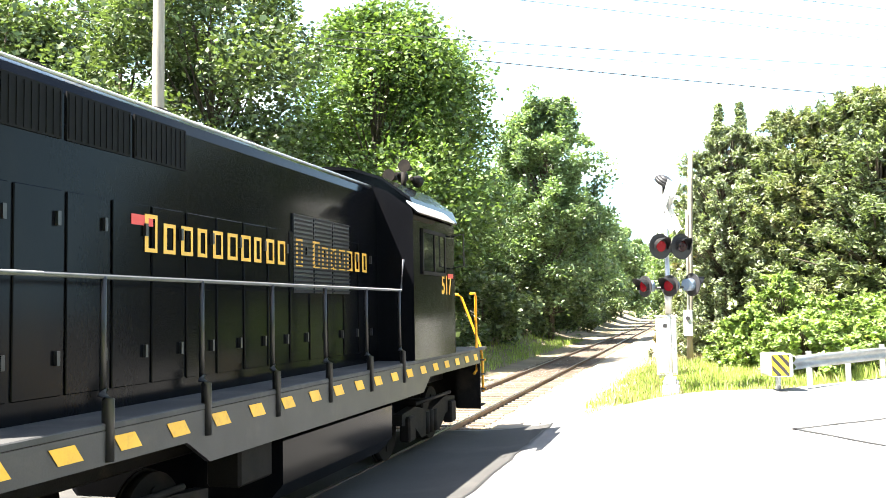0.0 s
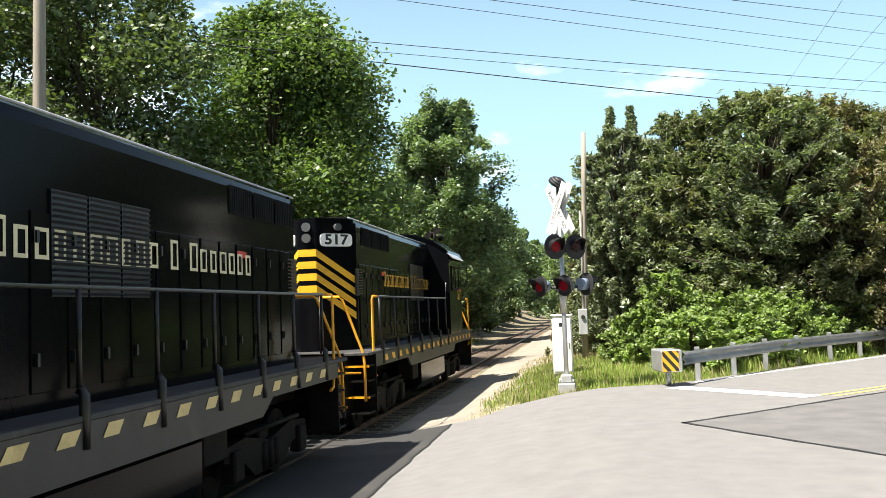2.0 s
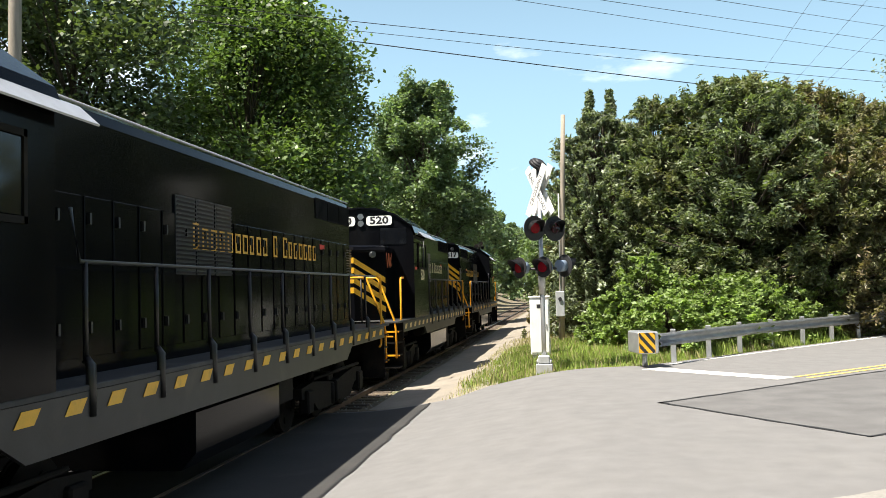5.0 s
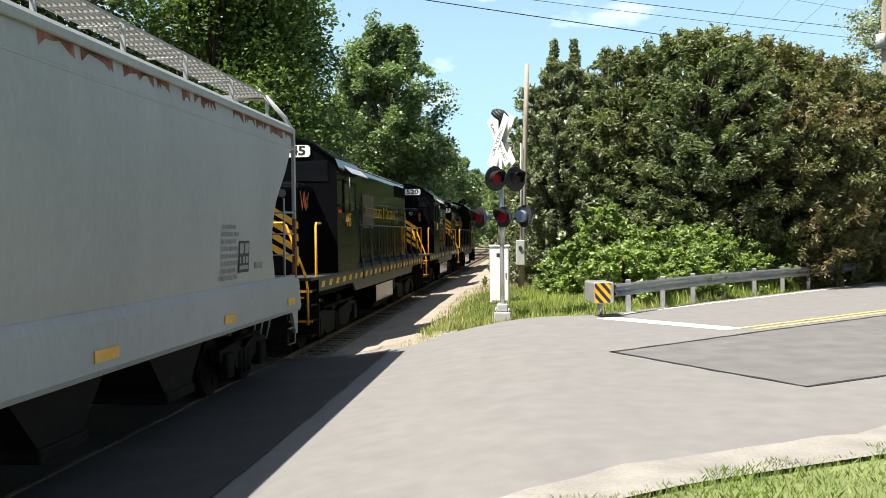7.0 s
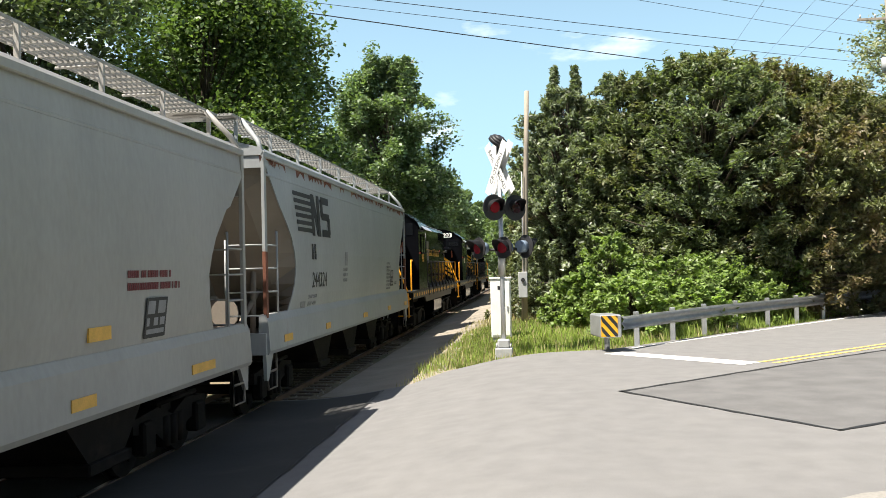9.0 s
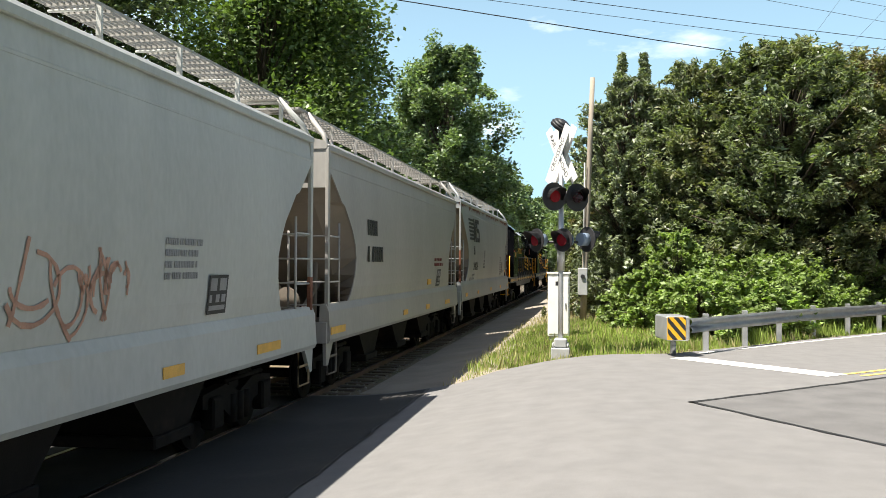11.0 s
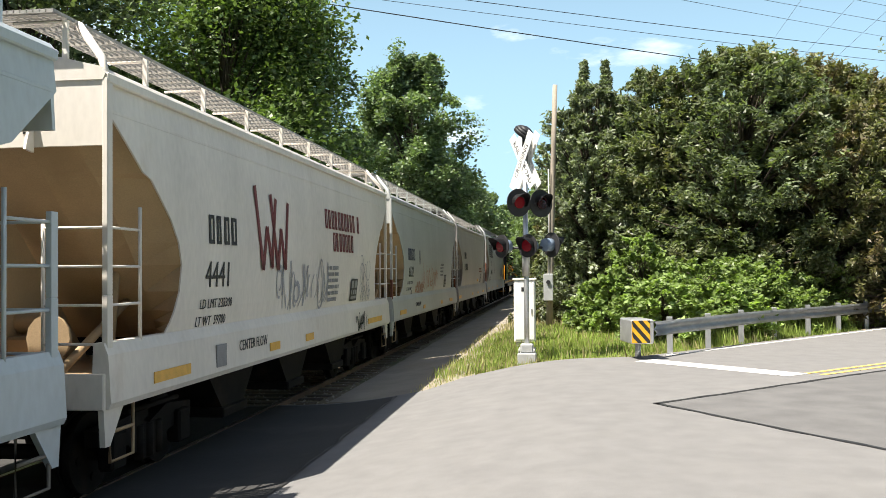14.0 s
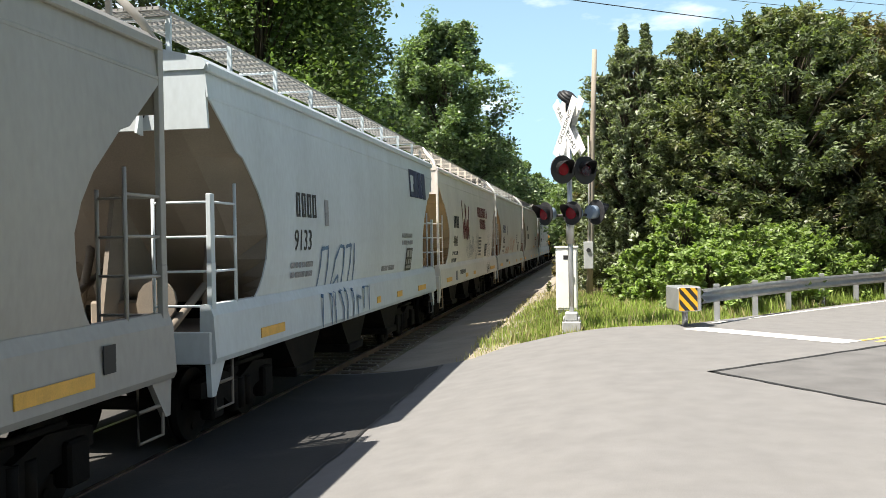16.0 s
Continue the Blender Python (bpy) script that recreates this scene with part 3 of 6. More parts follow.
def hopper(number, center, length, paint, dirt, marks):
    """A rounded-side covered hopper car, its origin on the rail top at its middle."""
    car = empty("hopper_car")
    tagged(car, marks["label"], "freight car", "hopper cars of the train")
    he = length / 2 - marks.get("gap", 0.5)          # end of the sill
    ht = he - 0.06                  # end of the roof
    inner = he - 2.9                # foot of the end slope
    half = [(1.5, 1.62), (1.57, 2.05), (1.6, 2.7), (1.585, 3.3), (1.55, 3.9), (1.5, 4.34)]

    def end_at(z):
        # the end cut: upright above, then a deep soft bay below
        cut = [(1.6, 1.22), (1.69, 1.32), (1.75, 1.4), (1.85, 1.5), (1.98, 1.58), (2.2, 1.68), (2.5, 1.72), (2.75, 1.62), (3.0, 1.42), (3.2, 1.18), (3.41, 0.92), (3.46, 0.74), (3.55, 0.62), (3.74, 0.36), (4.0, 0.0), (5.0, 0.0)]
        for (z0, d0), (z1, d1) in zip(cut, cut[1:]):
            if z <= z1:
                return ht - d0 - (d1 - d0) * (z - z0) / (z1 - z0)
        return ht
    if marks.get("tall"):
        deep = [(1.6, 1.15), (1.75, 1.42), (1.98, 1.6), (2.2, 1.74), (2.5, 1.8), (2.75, 1.7), (3.0, 1.54), (3.2, 1.3), (3.41, 1.0), (3.55, 0.8), (3.74, 0.58), (4.0, 0.3), (4.34, 0.0), (5.0, 0.0)]

        def end_at(z):
            for (z0, d0), (z1, d1) in zip(deep, deep[1:]):
                if z <= z1:
                    return ht - d0 - (d1 - d0) * (z - z0) / (z1 - z0)
            return ht
    bm = bmesh.new()
    zs = [1.62, 1.69, 1.75, 1.85, 1.98, 2.2, 2.5, 2.75, 3.0, 3.2, 3.41, 3.46, 3.55, 3.66, 3.74, 4.0, 4.34]

    def wide_at(z):
        for (x0, z0), (x1, z1) in zip(half, half[1:]):
            if z <= z1:
                return x0 + (x1 - x0) * (z - z0) / (z1 - z0)
        return half[-1][0]
    n = 10
    for sx in (-1, 1):
        rows = []
        for z in zs:
            e = end_at(z)
            rows.append([bm.verts.new((sx * wide_at(z), -e + 2 * e * j / n, z)) for j in range(n + 1)])
        for a, b in zip(rows, rows[1:]):
            for j in range(n):
                bm.faces.new((a[j], a[j + 1], b[j + 1], b[j]))
    bmesh.ops.recalc_face_normals(bm, faces=bm.faces[:])
    bmesh.ops.solidify(bm, geom=bm.faces[:], thickness=0.02)
    part("side_sheet", bm, paint, car)
    # roof
    prof = [(-1.5, 4.3), (-1.53, 4.36), (-1.47, 4.43), (-1.0, 4.54), (0, 4.59), (1.0, 4.54), (1.47, 4.43), (1.53, 4.36), (1.5, 4.3)]
    part("roof", prism(prof, 1, -ht - 0.02, ht + 0.02), paint, car)
    eave = bmesh.new()
    for sx in (-1, 1):
        box(min(sx * 1.5, sx * 1.56), max(sx * 1.5, sx * 1.56), -ht, ht, 4.27, 4.37, 0.012, eave)
    part("eave_rail", eave, paint, car)
    # seam and small ribs
    seam = bmesh.new()
    for sx in (-1, 1):
        box(min(sx * 1.5, sx * 1.545), max(sx * 1.5, sx * 1.545), -ht + 0.05, ht - 0.05, 3.98, 4.02, 0.006, seam)
    part("seam", seam, paint, car)
    # sills
    for sx in (-1, 1):
        out = [(sx * 1.42, 1.74), (sx * 1.53, 1.74), (sx * 1.58, 1.62), (sx * 1.61, 1.16), (sx * 1.58, 1.1), (sx * 1.4, 1.1)]
        part("side_sill", prism(out, 1, -he, he), paint, car)
    part("centre_sill", box(-0.22, 0.22, -he, he, 0.8, 1.15, 0.02), BLACK_GRIMY, car)
    # end slopes and upright end panels
    for sy in (-1, 1):
        # sloping end sheet, folded along two lines
        bm = bmesh.new()
        rows = []
        for z in (zs if marks.get("tall") else zs[:16]):
            w = wide_at(z) - 0.02
            edge = end_at(z) - 0.015
            mid = ht - 2.5 + 2.48 * max((z - 1.62) / (3.74 - 1.62), 0) ** 0.9
            rows.append([bm.verts.new((w * k, sy * (edge + (min(mid, ht) - edge) * f), z)) for k, f in ((-1, 0), (-0.72, 0.75), (-0.4, 1), (0.4, 1), (0.72, 0.75), (1, 0))])
        for r0, r1 in zip(rows, rows[1:]):
            for j in range(5):
                bm.faces.new((r0[j], r0[j + 1], r1[j + 1], r1[j]))
        bmesh.ops.remove_doubles(bm, verts=bm.verts[:], dist=0.002)
        part("end_slope", bm, dirt, car, "dirt-stained sloping end sheet")
        part("centre_web", prism([(sy * (he - 0.3), 1.36), (sy * (ht - 2.4), 1.36), (sy * (ht - 0.75), 3.0), (sy * (ht - 0.62), 3.0)], 0, -0.03, 0.03), dirt, car, "triangular centre web plate")
        part("end_panel", prism([(-1.51, 4.1), (1.51, 4.1), (1.49, 4.34), (-1.49, 4.34)] if marks.get("tall") else [(-1.53, 3.66), (1.53, 3.66), (1.49, 4.34), (-1.49, 4.34)], 1, sy * (ht - 0.05), sy * ht), paint, car)
        turn = pose(0, 0, 0, 90, 0, 0 if sy < 0 else 180)
        word_bars("reporting_mark", [4], 0.2, Matrix.Translation((0.55 * -sy, sy * (ht + 0.003), 4.14)) @ turn, INK, car)
        if marks.get("number"):
            letters("end_number", marks["number"], 0.24, Matrix.Translation((0.55 * -sy, sy * (ht + 0.004), 3.86)) @ turn, INK, car)
        gus = bmesh.new()
        for x in (-0.75, 0.75):
            quad_plate([(x, sy * (ht + 0.01), 3.6), (x, sy * (ht + 0.16), 3.62), (x, sy * (ht + 0.02), 4.05)], 0.03, gus)
        part("gusset", gus, paint, car)
        part("end_deck", box(-1.45, 1.45, min(sy * he, sy * (inner - 0.1)), max(sy * he, sy * (inner - 0.1)), 1.3, 1.36), dirt, car)
        part("end_sill", box(-1.56, 1.56, min(sy * he, sy * (he + 0.06)), max(sy * he, sy * (he + 0.06)), 1.1, 1.45, 0.01), paint, car)
        sup = bmesh.new()
        for x in (-0.9, 0.9):
            tube([(x, sy * (he - 0.1), 1.35), (x * 0.9, sy * (inner + 0.7), 2.2)], 0.05, 6, sup)
            tube([(x, sy * (he - 1.3), 1.35), (x * 0.9, sy * (inner + 1.2), 2.75)], 0.06, 6, sup)
        box(-0.35, 0.35, min(sy * (he - 1.3), sy * (he - 0.7)), max(sy * (he - 1.3), sy * (he - 0.7)), 1.36, 1.75, 0.03, sup)
        disc((0.65, sy * (he - 0.5), 1.75), (0, 1, 0), 0.25, 0.05, 14, sup)
        disc((0.0, sy * (he - 0.95), 1.9), (1, 0, 0), 0.13, 0.7, 12, sup)
        part("brake_gear", sup, dirt, car, "dusty brake cylinder, pipes and braces")
        coupler(car, sy * length / 2, sy)
        for sx in (-1, 1):
            # corner post from roof to sill, bent at the top
            px, py = sx * 1.52, sy * (he - 0.1)
            foot_z = 2.75 if marks.get("tall") else 2.2
            part("corner_post", box(px - 0.03, px + 0.03, py - 0.055, py + 0.055, foot_z, 2.95 if marks.get("short_post") else 4.32, 0.006), paint, car)
            part("post_foot", box(px - 0.032, px + 0.032, py - 0.057, py + 0.057, 1.1, foot_z, 0.006), marks.get("foot", paint), car, "worn lower end of the corner post")
            if not marks.get("short_post"):
                part("post_brace", tube([(px, py, 4.3), (sx * 1.4, sy * (ht - 0.15), 4.55), (sx * 1.06, sy * (ht - 0.3), 4.93)], 0.045, 6), paint, car)
            lad = part("ladder", tube([(px, py - sy * 0.72, 1.5), (px, py - sy * 0.72, 3.1)], 0.022, 6), paint, car)
            part("stile", tube([(px - sx * 0.7, py, 1.5), (px - sx * 0.7, py, 2.95)], 0.022, 6), paint, lad)
            for z in (1.72, 2.1, 2.48, 2.86):
                part("rung", tube([(px, py - sy * 0.03, z), (px, py - sy * 0.72, z)], 0.016, 6), paint, lad)
                part("rung", tube([(px, py, z), (px - sx * 0.7, py, z)], 0.016, 6), paint, lad)
            stp = bmesh.new()
            ya, yb = py - sy * 0.05, py - sy * 0.55
            tube([(px, ya, 1.15), (px, ya, 0.55), (px, yb, 0.55), (px, yb, 1.15)], 0.02, 6, stp)
            tube([(px, ya, 0.85), (px, yb, 0.85)], 0.02, 6, stp)
            part("sill_step", stp, dirt, car)
            part("jacking_pad", prism([(sy * (he + 0.02), 1.12), (sy * (he - 0.42), 1.12), (sy * (he - 0.12), 0.72), (sy * (he - 0.02), 0.72)], 0, px - 0.04, px + 0.02), paint, car)
    # roof walk
    walkway = bmesh.new()
    for sx in (-1, 1):
        for k in range(9):
            x = sx * (0.5 + k * 0.07)
            box(x - 0.007, x + 0.007, -ht - 0.2, ht + 0.2, 4.93, 4.965, bm=walkway)
        m = int(2 * ht / 0.3)
        for k in range(m + 1):
            y = -ht - 0.15 + k * (2 * ht + 0.3) / m
            box(min(sx * 0.5, sx * 1.06), max(sx * 0.5, sx * 1.06), y - 0.006, y + 0.006, 4.92, 4.95, bm=walkway)
    for sy in (-1, 1):
        for k in range(6):
            y = sy * (ht + 0.17 - k * 0.09)
            box(-1.06, 1.06, y - 0.03, y + 0.03, 4.925, 4.96, bm=walkway)
    part("running_board", walkway, marks.get("grate", GRATE), car, "open steel roof walkway")
    m = 9
    for k in range(m):
        y = -ht + 0.1 + k * (2 * ht - 0.2) / (m - 1)
        for sx in (-1, 1):
            brk = box(min(sx * 1.0, sx * 1.06), max(sx * 1.0, sx * 1.06), y - 0.02, y + 0.02, 4.5, 4.95)
            tube([(sx * 1.03, y, 4.91), (sx * 0.45, y, 4.91)], 0.018, 5, brk)
            part("walkway_bracket", brk, paint, car)
    hatch = bmesh.new()
    for k in range(3):
        y = (k - 1) * ht * 0.62
        box(-0.35, 0.35, y - ht * 0.26, y + ht * 0.26, 4.56, 4.72, 0.03, hatch)
    part("roof_hatch", hatch, paint, car)
    # bays under the body
    for k in range(3):
        y = (k - 1) * 3.1
        bay = bmesh.new()
        prism([(y - 1.55, 1.62), (y + 1.55, 1.62), (y + 0.42, 0.52), (y - 0.42, 0.52)], 0, -1.25, 1.25, bay)
        box(-1.3, 1.3, y - 0.5, y + 0.5, 0.4, 0.54, 0.02, bay)
        part("discharge_bay", bay, BLACK_GRIMY, car, "dark funnel-shaped discharge outlet")
    for sy in (-1, 1):
        truck(car, sy * (he - 1.95), 2, 0.457, 1.0, 0.89)
    marks["draw"](car, ht, he)
    # the body's height above its sill
    base, gain = (1.16, marks["tall"]) if marks.get("tall") else (1.1, 1.045)
    todo = [o for o in car.children if o.name.split(".")[0] not in ("truck", "coupler")]
    while todo:
        o = todo.pop()
        todo += list(o.children)
        if o.data:
            for v in o.data.vertices:
                if v.co.z > 1.0:
                    v.co.z = base + (v.co.z - 1.1) * gain
    TRAIN.append((car, center, 1))
    return car


TRAIN = []


def plate(car, name, y0, y1, z0, z1, mat, x=1.62, label=""):
    return part(name, box(x - 0.006, x + 0.004, y0, y1, z0, z1), mat, car, label)


def wall_x(z):
    pts = [(1.62, 1.5), (2.05, 1.57), (2.7, 1.6), (3.3, 1.585), (3.9, 1.55), (4.34, 1.5)]
    for (z0, x0), (z1, x1) in zip(pts, pts[1:]):
        if z <= z1:
            return x0 + (x1 - x0) * (z - z0) / (z1 - z0)
    return 1.5


def lean_at(z):
    return math.degrees(math.atan2(wall_x(z + 0.1) - wall_x(z - 0.1), 0.2))


def on_wall(y, z):
    return side_at(wall_x(z) + 0.009, y, z, lean_at(z))


def small_print(car, y, z, rows, width, height, mat=GREY_INK, name="stencil_text"):
    """Lines of writing too small to read, as plain bars."""
    bm = bmesh.new()
    r = random.Random(int(abs(y * 100) + z * 10))
    for k in range(rows):
        x = 0.0
        w = width * r.uniform(0.75, 1.0)
        while x < w:
            step = height * r.uniform(0.5, 0.7)
            own = box(x, x + step * 0.75, -k * height * 1.7, -k * height * 1.7 + height, 0, 0.003)
            merge(bm, own)
            x += step * (1.0 if r.random() < 0.85 else 2.0)
    m = on_wall(y, z)
    for v in bm.verts:
        v.co = m @ v.co
    ob = part(name, bm, mat, car)
    ob["kind"] = "stuff"
    return ob


def scrawl(car, y, z, w, h, mat, seed, thick=0.022, name="graffiti", drawn=()):
    """Loose sprayed loops: strokes of paint lying on the side."""
    r = random.Random(seed)
    bm = bmesh.new()
    x = 0.0
    while x < w:
        cw = 2 * w if drawn else h * r.uniform(0.3, 0.6)
        low, high = r.uniform(0, 0.25) * h, r.uniform(0.7, 1.0) * h
        strokes = []
        for _ in range(r.randint(2, 3)):
            if r.random() < 0.55:
                a0, turns = r.uniform(0, 6.28), r.uniform(0.35, 0.85)
                cx, cy = x + cw * r.uniform(0.3, 0.7), low + (high - low) * r.uniform(0.3, 0.7)
                rx, ry = cw * r.uniform(0.3, 0.6), (high - low) * r.uniform(0.25, 0.5)
                strokes.append([(cx + math.cos(a0 + k / 10 * 6.28 * turns) * rx, cy + math.sin(a0 + k / 10 * 6.28 * turns) * ry) for k in range(11)])
            else:
                xa, xb = x + cw * r.uniform(0, 1), x + cw * r.uniform(0, 1)
                bend = cw * r.uniform(-0.3, 0.3)
                strokes.append([(xa + (xb - xa) * k / 6 + bend * math.sin(k / 6 * 3.14), low + (high - low) * k / 6) for k in range(7)])
        for pts in drawn or strokes:
            if drawn:
                pts = [(p[0] + (q[0] - p[0]) * k / 8, p[1] + (q[1] - p[1]) * k / 8) for p, q in zip(pts, pts[1:]) for k in range(9)]
            for p, q in zip(pts, pts[1:]):
                d = Vector((q[0] - p[0], q[1] - p[1]))
                if d.length < 1e-4:
                    continue
                s = Vector((-d.y, d.x)).normalized() * thick * r.uniform(0.7, 1.1)
                quad = [Vector(p) + s, Vector(q) + s, Vector(q) - s, Vector(p) - s]
                bm.faces.new([bm.verts.new((y + c.x, c.y, 0)) for c in quad])
        x += cw * 0.95
    for v in bm.verts:
        zz = z + v.co.y
        v.co = Vector((wall_x(zz) + 0.008 if zz > 1.62 else 1.614, v.co.x, zz))
    return part(name, bm, mat, car, "sprayed graffiti loops")


def frame_box(car, y, z, w, h, mat=INK):
    """A small consolidated stencil: dark panel with pale bars."""
    m = on_wall(y, z)
    bm = box(-w / 2, w / 2, -h / 2, h / 2, 0, 0.003)
    for v in bm.verts:
        v.co = m @ v.co
    ob = part("stencil_panel", bm, mat, car, "dark data panel with pale divisions")
    bm = bmesh.new()
    for x0, x1, y0, y1 in ((-0.42, -0.08, 0.1, 0.42), (0.06, 0.42, 0.1, 0.42), (-0.42, 0.42, -0.4, -0.28), (-0.42, -0.3, -0.2, 0.0), (-0.1, 0.1, -0.2, 0.0), (0.2, 0.42, -0.2, 0.0)):
        box(x0 * w, x1 * w, y0 * h, y1 * h, 0.003, 0.005, bm=bm)
    for v in bm.verts:
        v.co = m @ v.co
    part("pale_bar", bm, GREY_INK, ob)


def sill_marks(car, he, tape, ys):
    for y, w in ys:
        plate(car, "reflector_tape", y - w / 2, y + w / 2, 1.24, 1.36, tape, 1.612, "faded yellow reflector strip")


def draw_ns(car, ht, he):
    # stripes and blocks of the emblem
    bm = bmesh.new()
    for k in range(6):
        box(-1.0 + k * 0.03, -0.15, 0.26 - k * 0.115, 0.33 - k * 0.115, 0, 0.003, bm=bm)
    box(-0.15, -0.02, -0.36, 0.36, 0, 0.003, bm=bm)
    box(0.16, 0.3, -0.36, 0.36, 0, 0.003, bm=bm)
    quad_plate([(-0.15, 0.36, 0), (0.02, 0.36, 0), (0.3, -0.36, 0), (0.13, -0.36, 0)], 0.003, bm)
    for y0, y1, x0, x1 in ((0.23, 0.36, 0.4, 0.85), (-0.06, 0.07, 0.4, 0.85), (-0.36, -0.23, 0.4, 0.85), (0.0, 0.3, 0.36, 0.5), (-0.3, 0.0, 0.74, 0.88)):
        box(x0, x1, y0, y1, 0, 0.003, bm=bm)
    m = on_wall(-5.0, 3.5) @ Matrix.Diagonal((1.6, 1.12, 1, 1))
    for v in bm.verts:
        v.co = m @ v.co
    part("emblem", bm, INK, car, "black striped block emblem")
    word_bars("reporting_mark", [2], 0.3, on_wall(-5.15, 2.79), INK, car)
    letters("number", "244324", 0.42, on_wall(-4.63, 2.23), INK, car, 1.05)
    letters("load_limit", "LD LMT 200100", 0.11, on_wall(-5.2, 1.93), GREY_INK, car)
    letters("light_weight", "LT WT  62900", 0.11, on_wall(-5.2, 1.8), GREY_INK, car)
    frame_box(car, 5.0, 2.15, 0.5, 0.46)
    frame_box(car, -1.98, 2.67, 0.3, 0.3, GREY_INK)
    small_print(car, 3.95, 2.55, 8, 0.8, 0.06)
    small_print(car, -2.3, 2.4, 3, 0.5, 0.07)
    small_print(car, 5.6, 1.95, 1, 0.5, 0.1)
    sill_marks(car, he, ORANGE_TAPE, [(-7.23, 0.55), (-4.04, 0.4), (0.3, 0.55), (4.25, 0.5), (he - 0.7, 0.5)])
    small_print(car, -6.1, 1.7, 1, 0.3, 0.16, GREY_INK)
    r = random.Random(3)
    for k in range(34):
        rust = bmesh.new()
        y = r.uniform(-ht, ht)
        w, h = r.uniform(0.15, 0.9), r.uniform(0.08, 0.3)
        pts = [(y + w * (t - 0.5), 4.3 - h * (0.2 + 0.8 * abs(noise.noise(Vector((t * 3, k, 0))))) - (0.12 if t in (0, 1) else 0)) for t in (0, 0.2, 0.4, 0.6, 0.8, 1)]
        vs = [(wall_x(z) + 0.004, yy, z) for yy, z in pts]
        top = [(wall_x(4.28) + 0.004, yy, 4.28) for yy, z in pts]
        for a in range(5):
            rust.faces.new([rust.verts.new(p) for p in (vs[a], vs[a + 1], top[a + 1], top[a])])
        bmesh.ops.remove_doubles(rust, verts=rust.verts[:], dist=0.001)
        part("rust_patch", rust, RUST, car, "flaking rust along the eave")


def draw_two(car, ht, he):
    frame_box(car, 3.74, 2.02, 0.6, 0.46)
    small_print(car, 2.95, 2.48, 2, 1.5, 0.08, MAROON)
    small_print(car, -4.7, 2.95, 2, 1.3, 0.3, INK, "reporting_mark")
    sill_marks(car, he, ORANGE_TAPE, [(1.9, 0.5), (5.2, 0.85), (-1.0, 0.5), (-6.8, 0.9)])
    small_print(car, 2.3, 1.55, 1, 0.8, 0.09)
    part("patch_panel", box(1.55, 1.576, 2.09, 2.58, 1.86, 2.0), ORANGE_TAPE, car, "yellow paint patch")


def draw_three(car, ht, he):
    word_bars("reporting_mark", [4], 0.34, on_wall(-4.45, 2.9), BLUE_INK, car, 0.95)
    letters("number", "6132", 0.44, on_wall(-4.5, 2.38), INK, car)
    letters("load_limit", "LD LMT 233300", 0.14, on_wall(-4.66, 2.08), GREY_INK, car)
    letters("light_weight", "LT WT  59700", 0.14, on_wall(-4.72, 1.9), GREY_INK, car)
    scrawl(car, -2.2, 1.68, 3.0, 1.05, SPRAY_TAN, 5, 0.024)
    scrawl(car, -3.5, 1.66, 1.5, 0.5, SPRAY_TAN, 8, 0.028)
    scrawl(car, 0.6, 2.1, 0.8, 0.4, SPRAY_TAN, 9, 0.02)
    frame_box(car, 3.6, 2.05, 0.55, 0.45)
    small_print(car, 2.2, 2.6, 4, 0.9, 0.07)
    frame_box(car, -2.83, 2.83, 0.25, 0.42, GREY_INK)
    sill_marks(car, he, ORANGE_TAPE, [(-6.03, 1.0), (-2.0, 0.4), (2.4, 0.5), (5.3, 0.9)])
    letters("builder_text", "CENTER FLOW", 0.17, side_at(1.612, -3.24, 1.42), INK, car, 0.9)
    small_print(car, -4.3, 1.66, 1, 0.25, 0.2, GREY_INK)


def w_logo(car, y, z, w, h, mat):
    bm = bmesh.new()
    for a, b in (((-0.5, 0.5), (-0.32, -0.5)), ((-0.32, -0.5), (-0.19, 0.02)), ((-0.19, 0.02), (-0.06, -0.48)), ((-0.08, 0.44), (0.1, -0.5)), ((0.07, 0.4), (-0.08, -0.48)), ((0.1, -0.5), (0.21, 0.02)), ((0.21, 0.02), (0.32, -0.5)), ((0.44, 0.38), (0.32, -0.5))):
        d = Vector((b[0] * w - a[0] * w, b[1] * h - a[1] * h))
        s = Vector((-d.y, d.x)).normalized() * w * 0.032
        p, q = Vector((a[0] * w, a[1] * h)), Vector((b[0] * w, b[1] * h))
        quad_plate([(*(p + s), 0), (*(p - s), 0), (*(q - s), 0), (*(q + s), 0)], 0.003, bm)
    m = on_wall(y, z)
    for v in bm.verts:
        v.co = m @ v.co
    part("emblem", bm, mat, car, "maroon zigzag emblem")


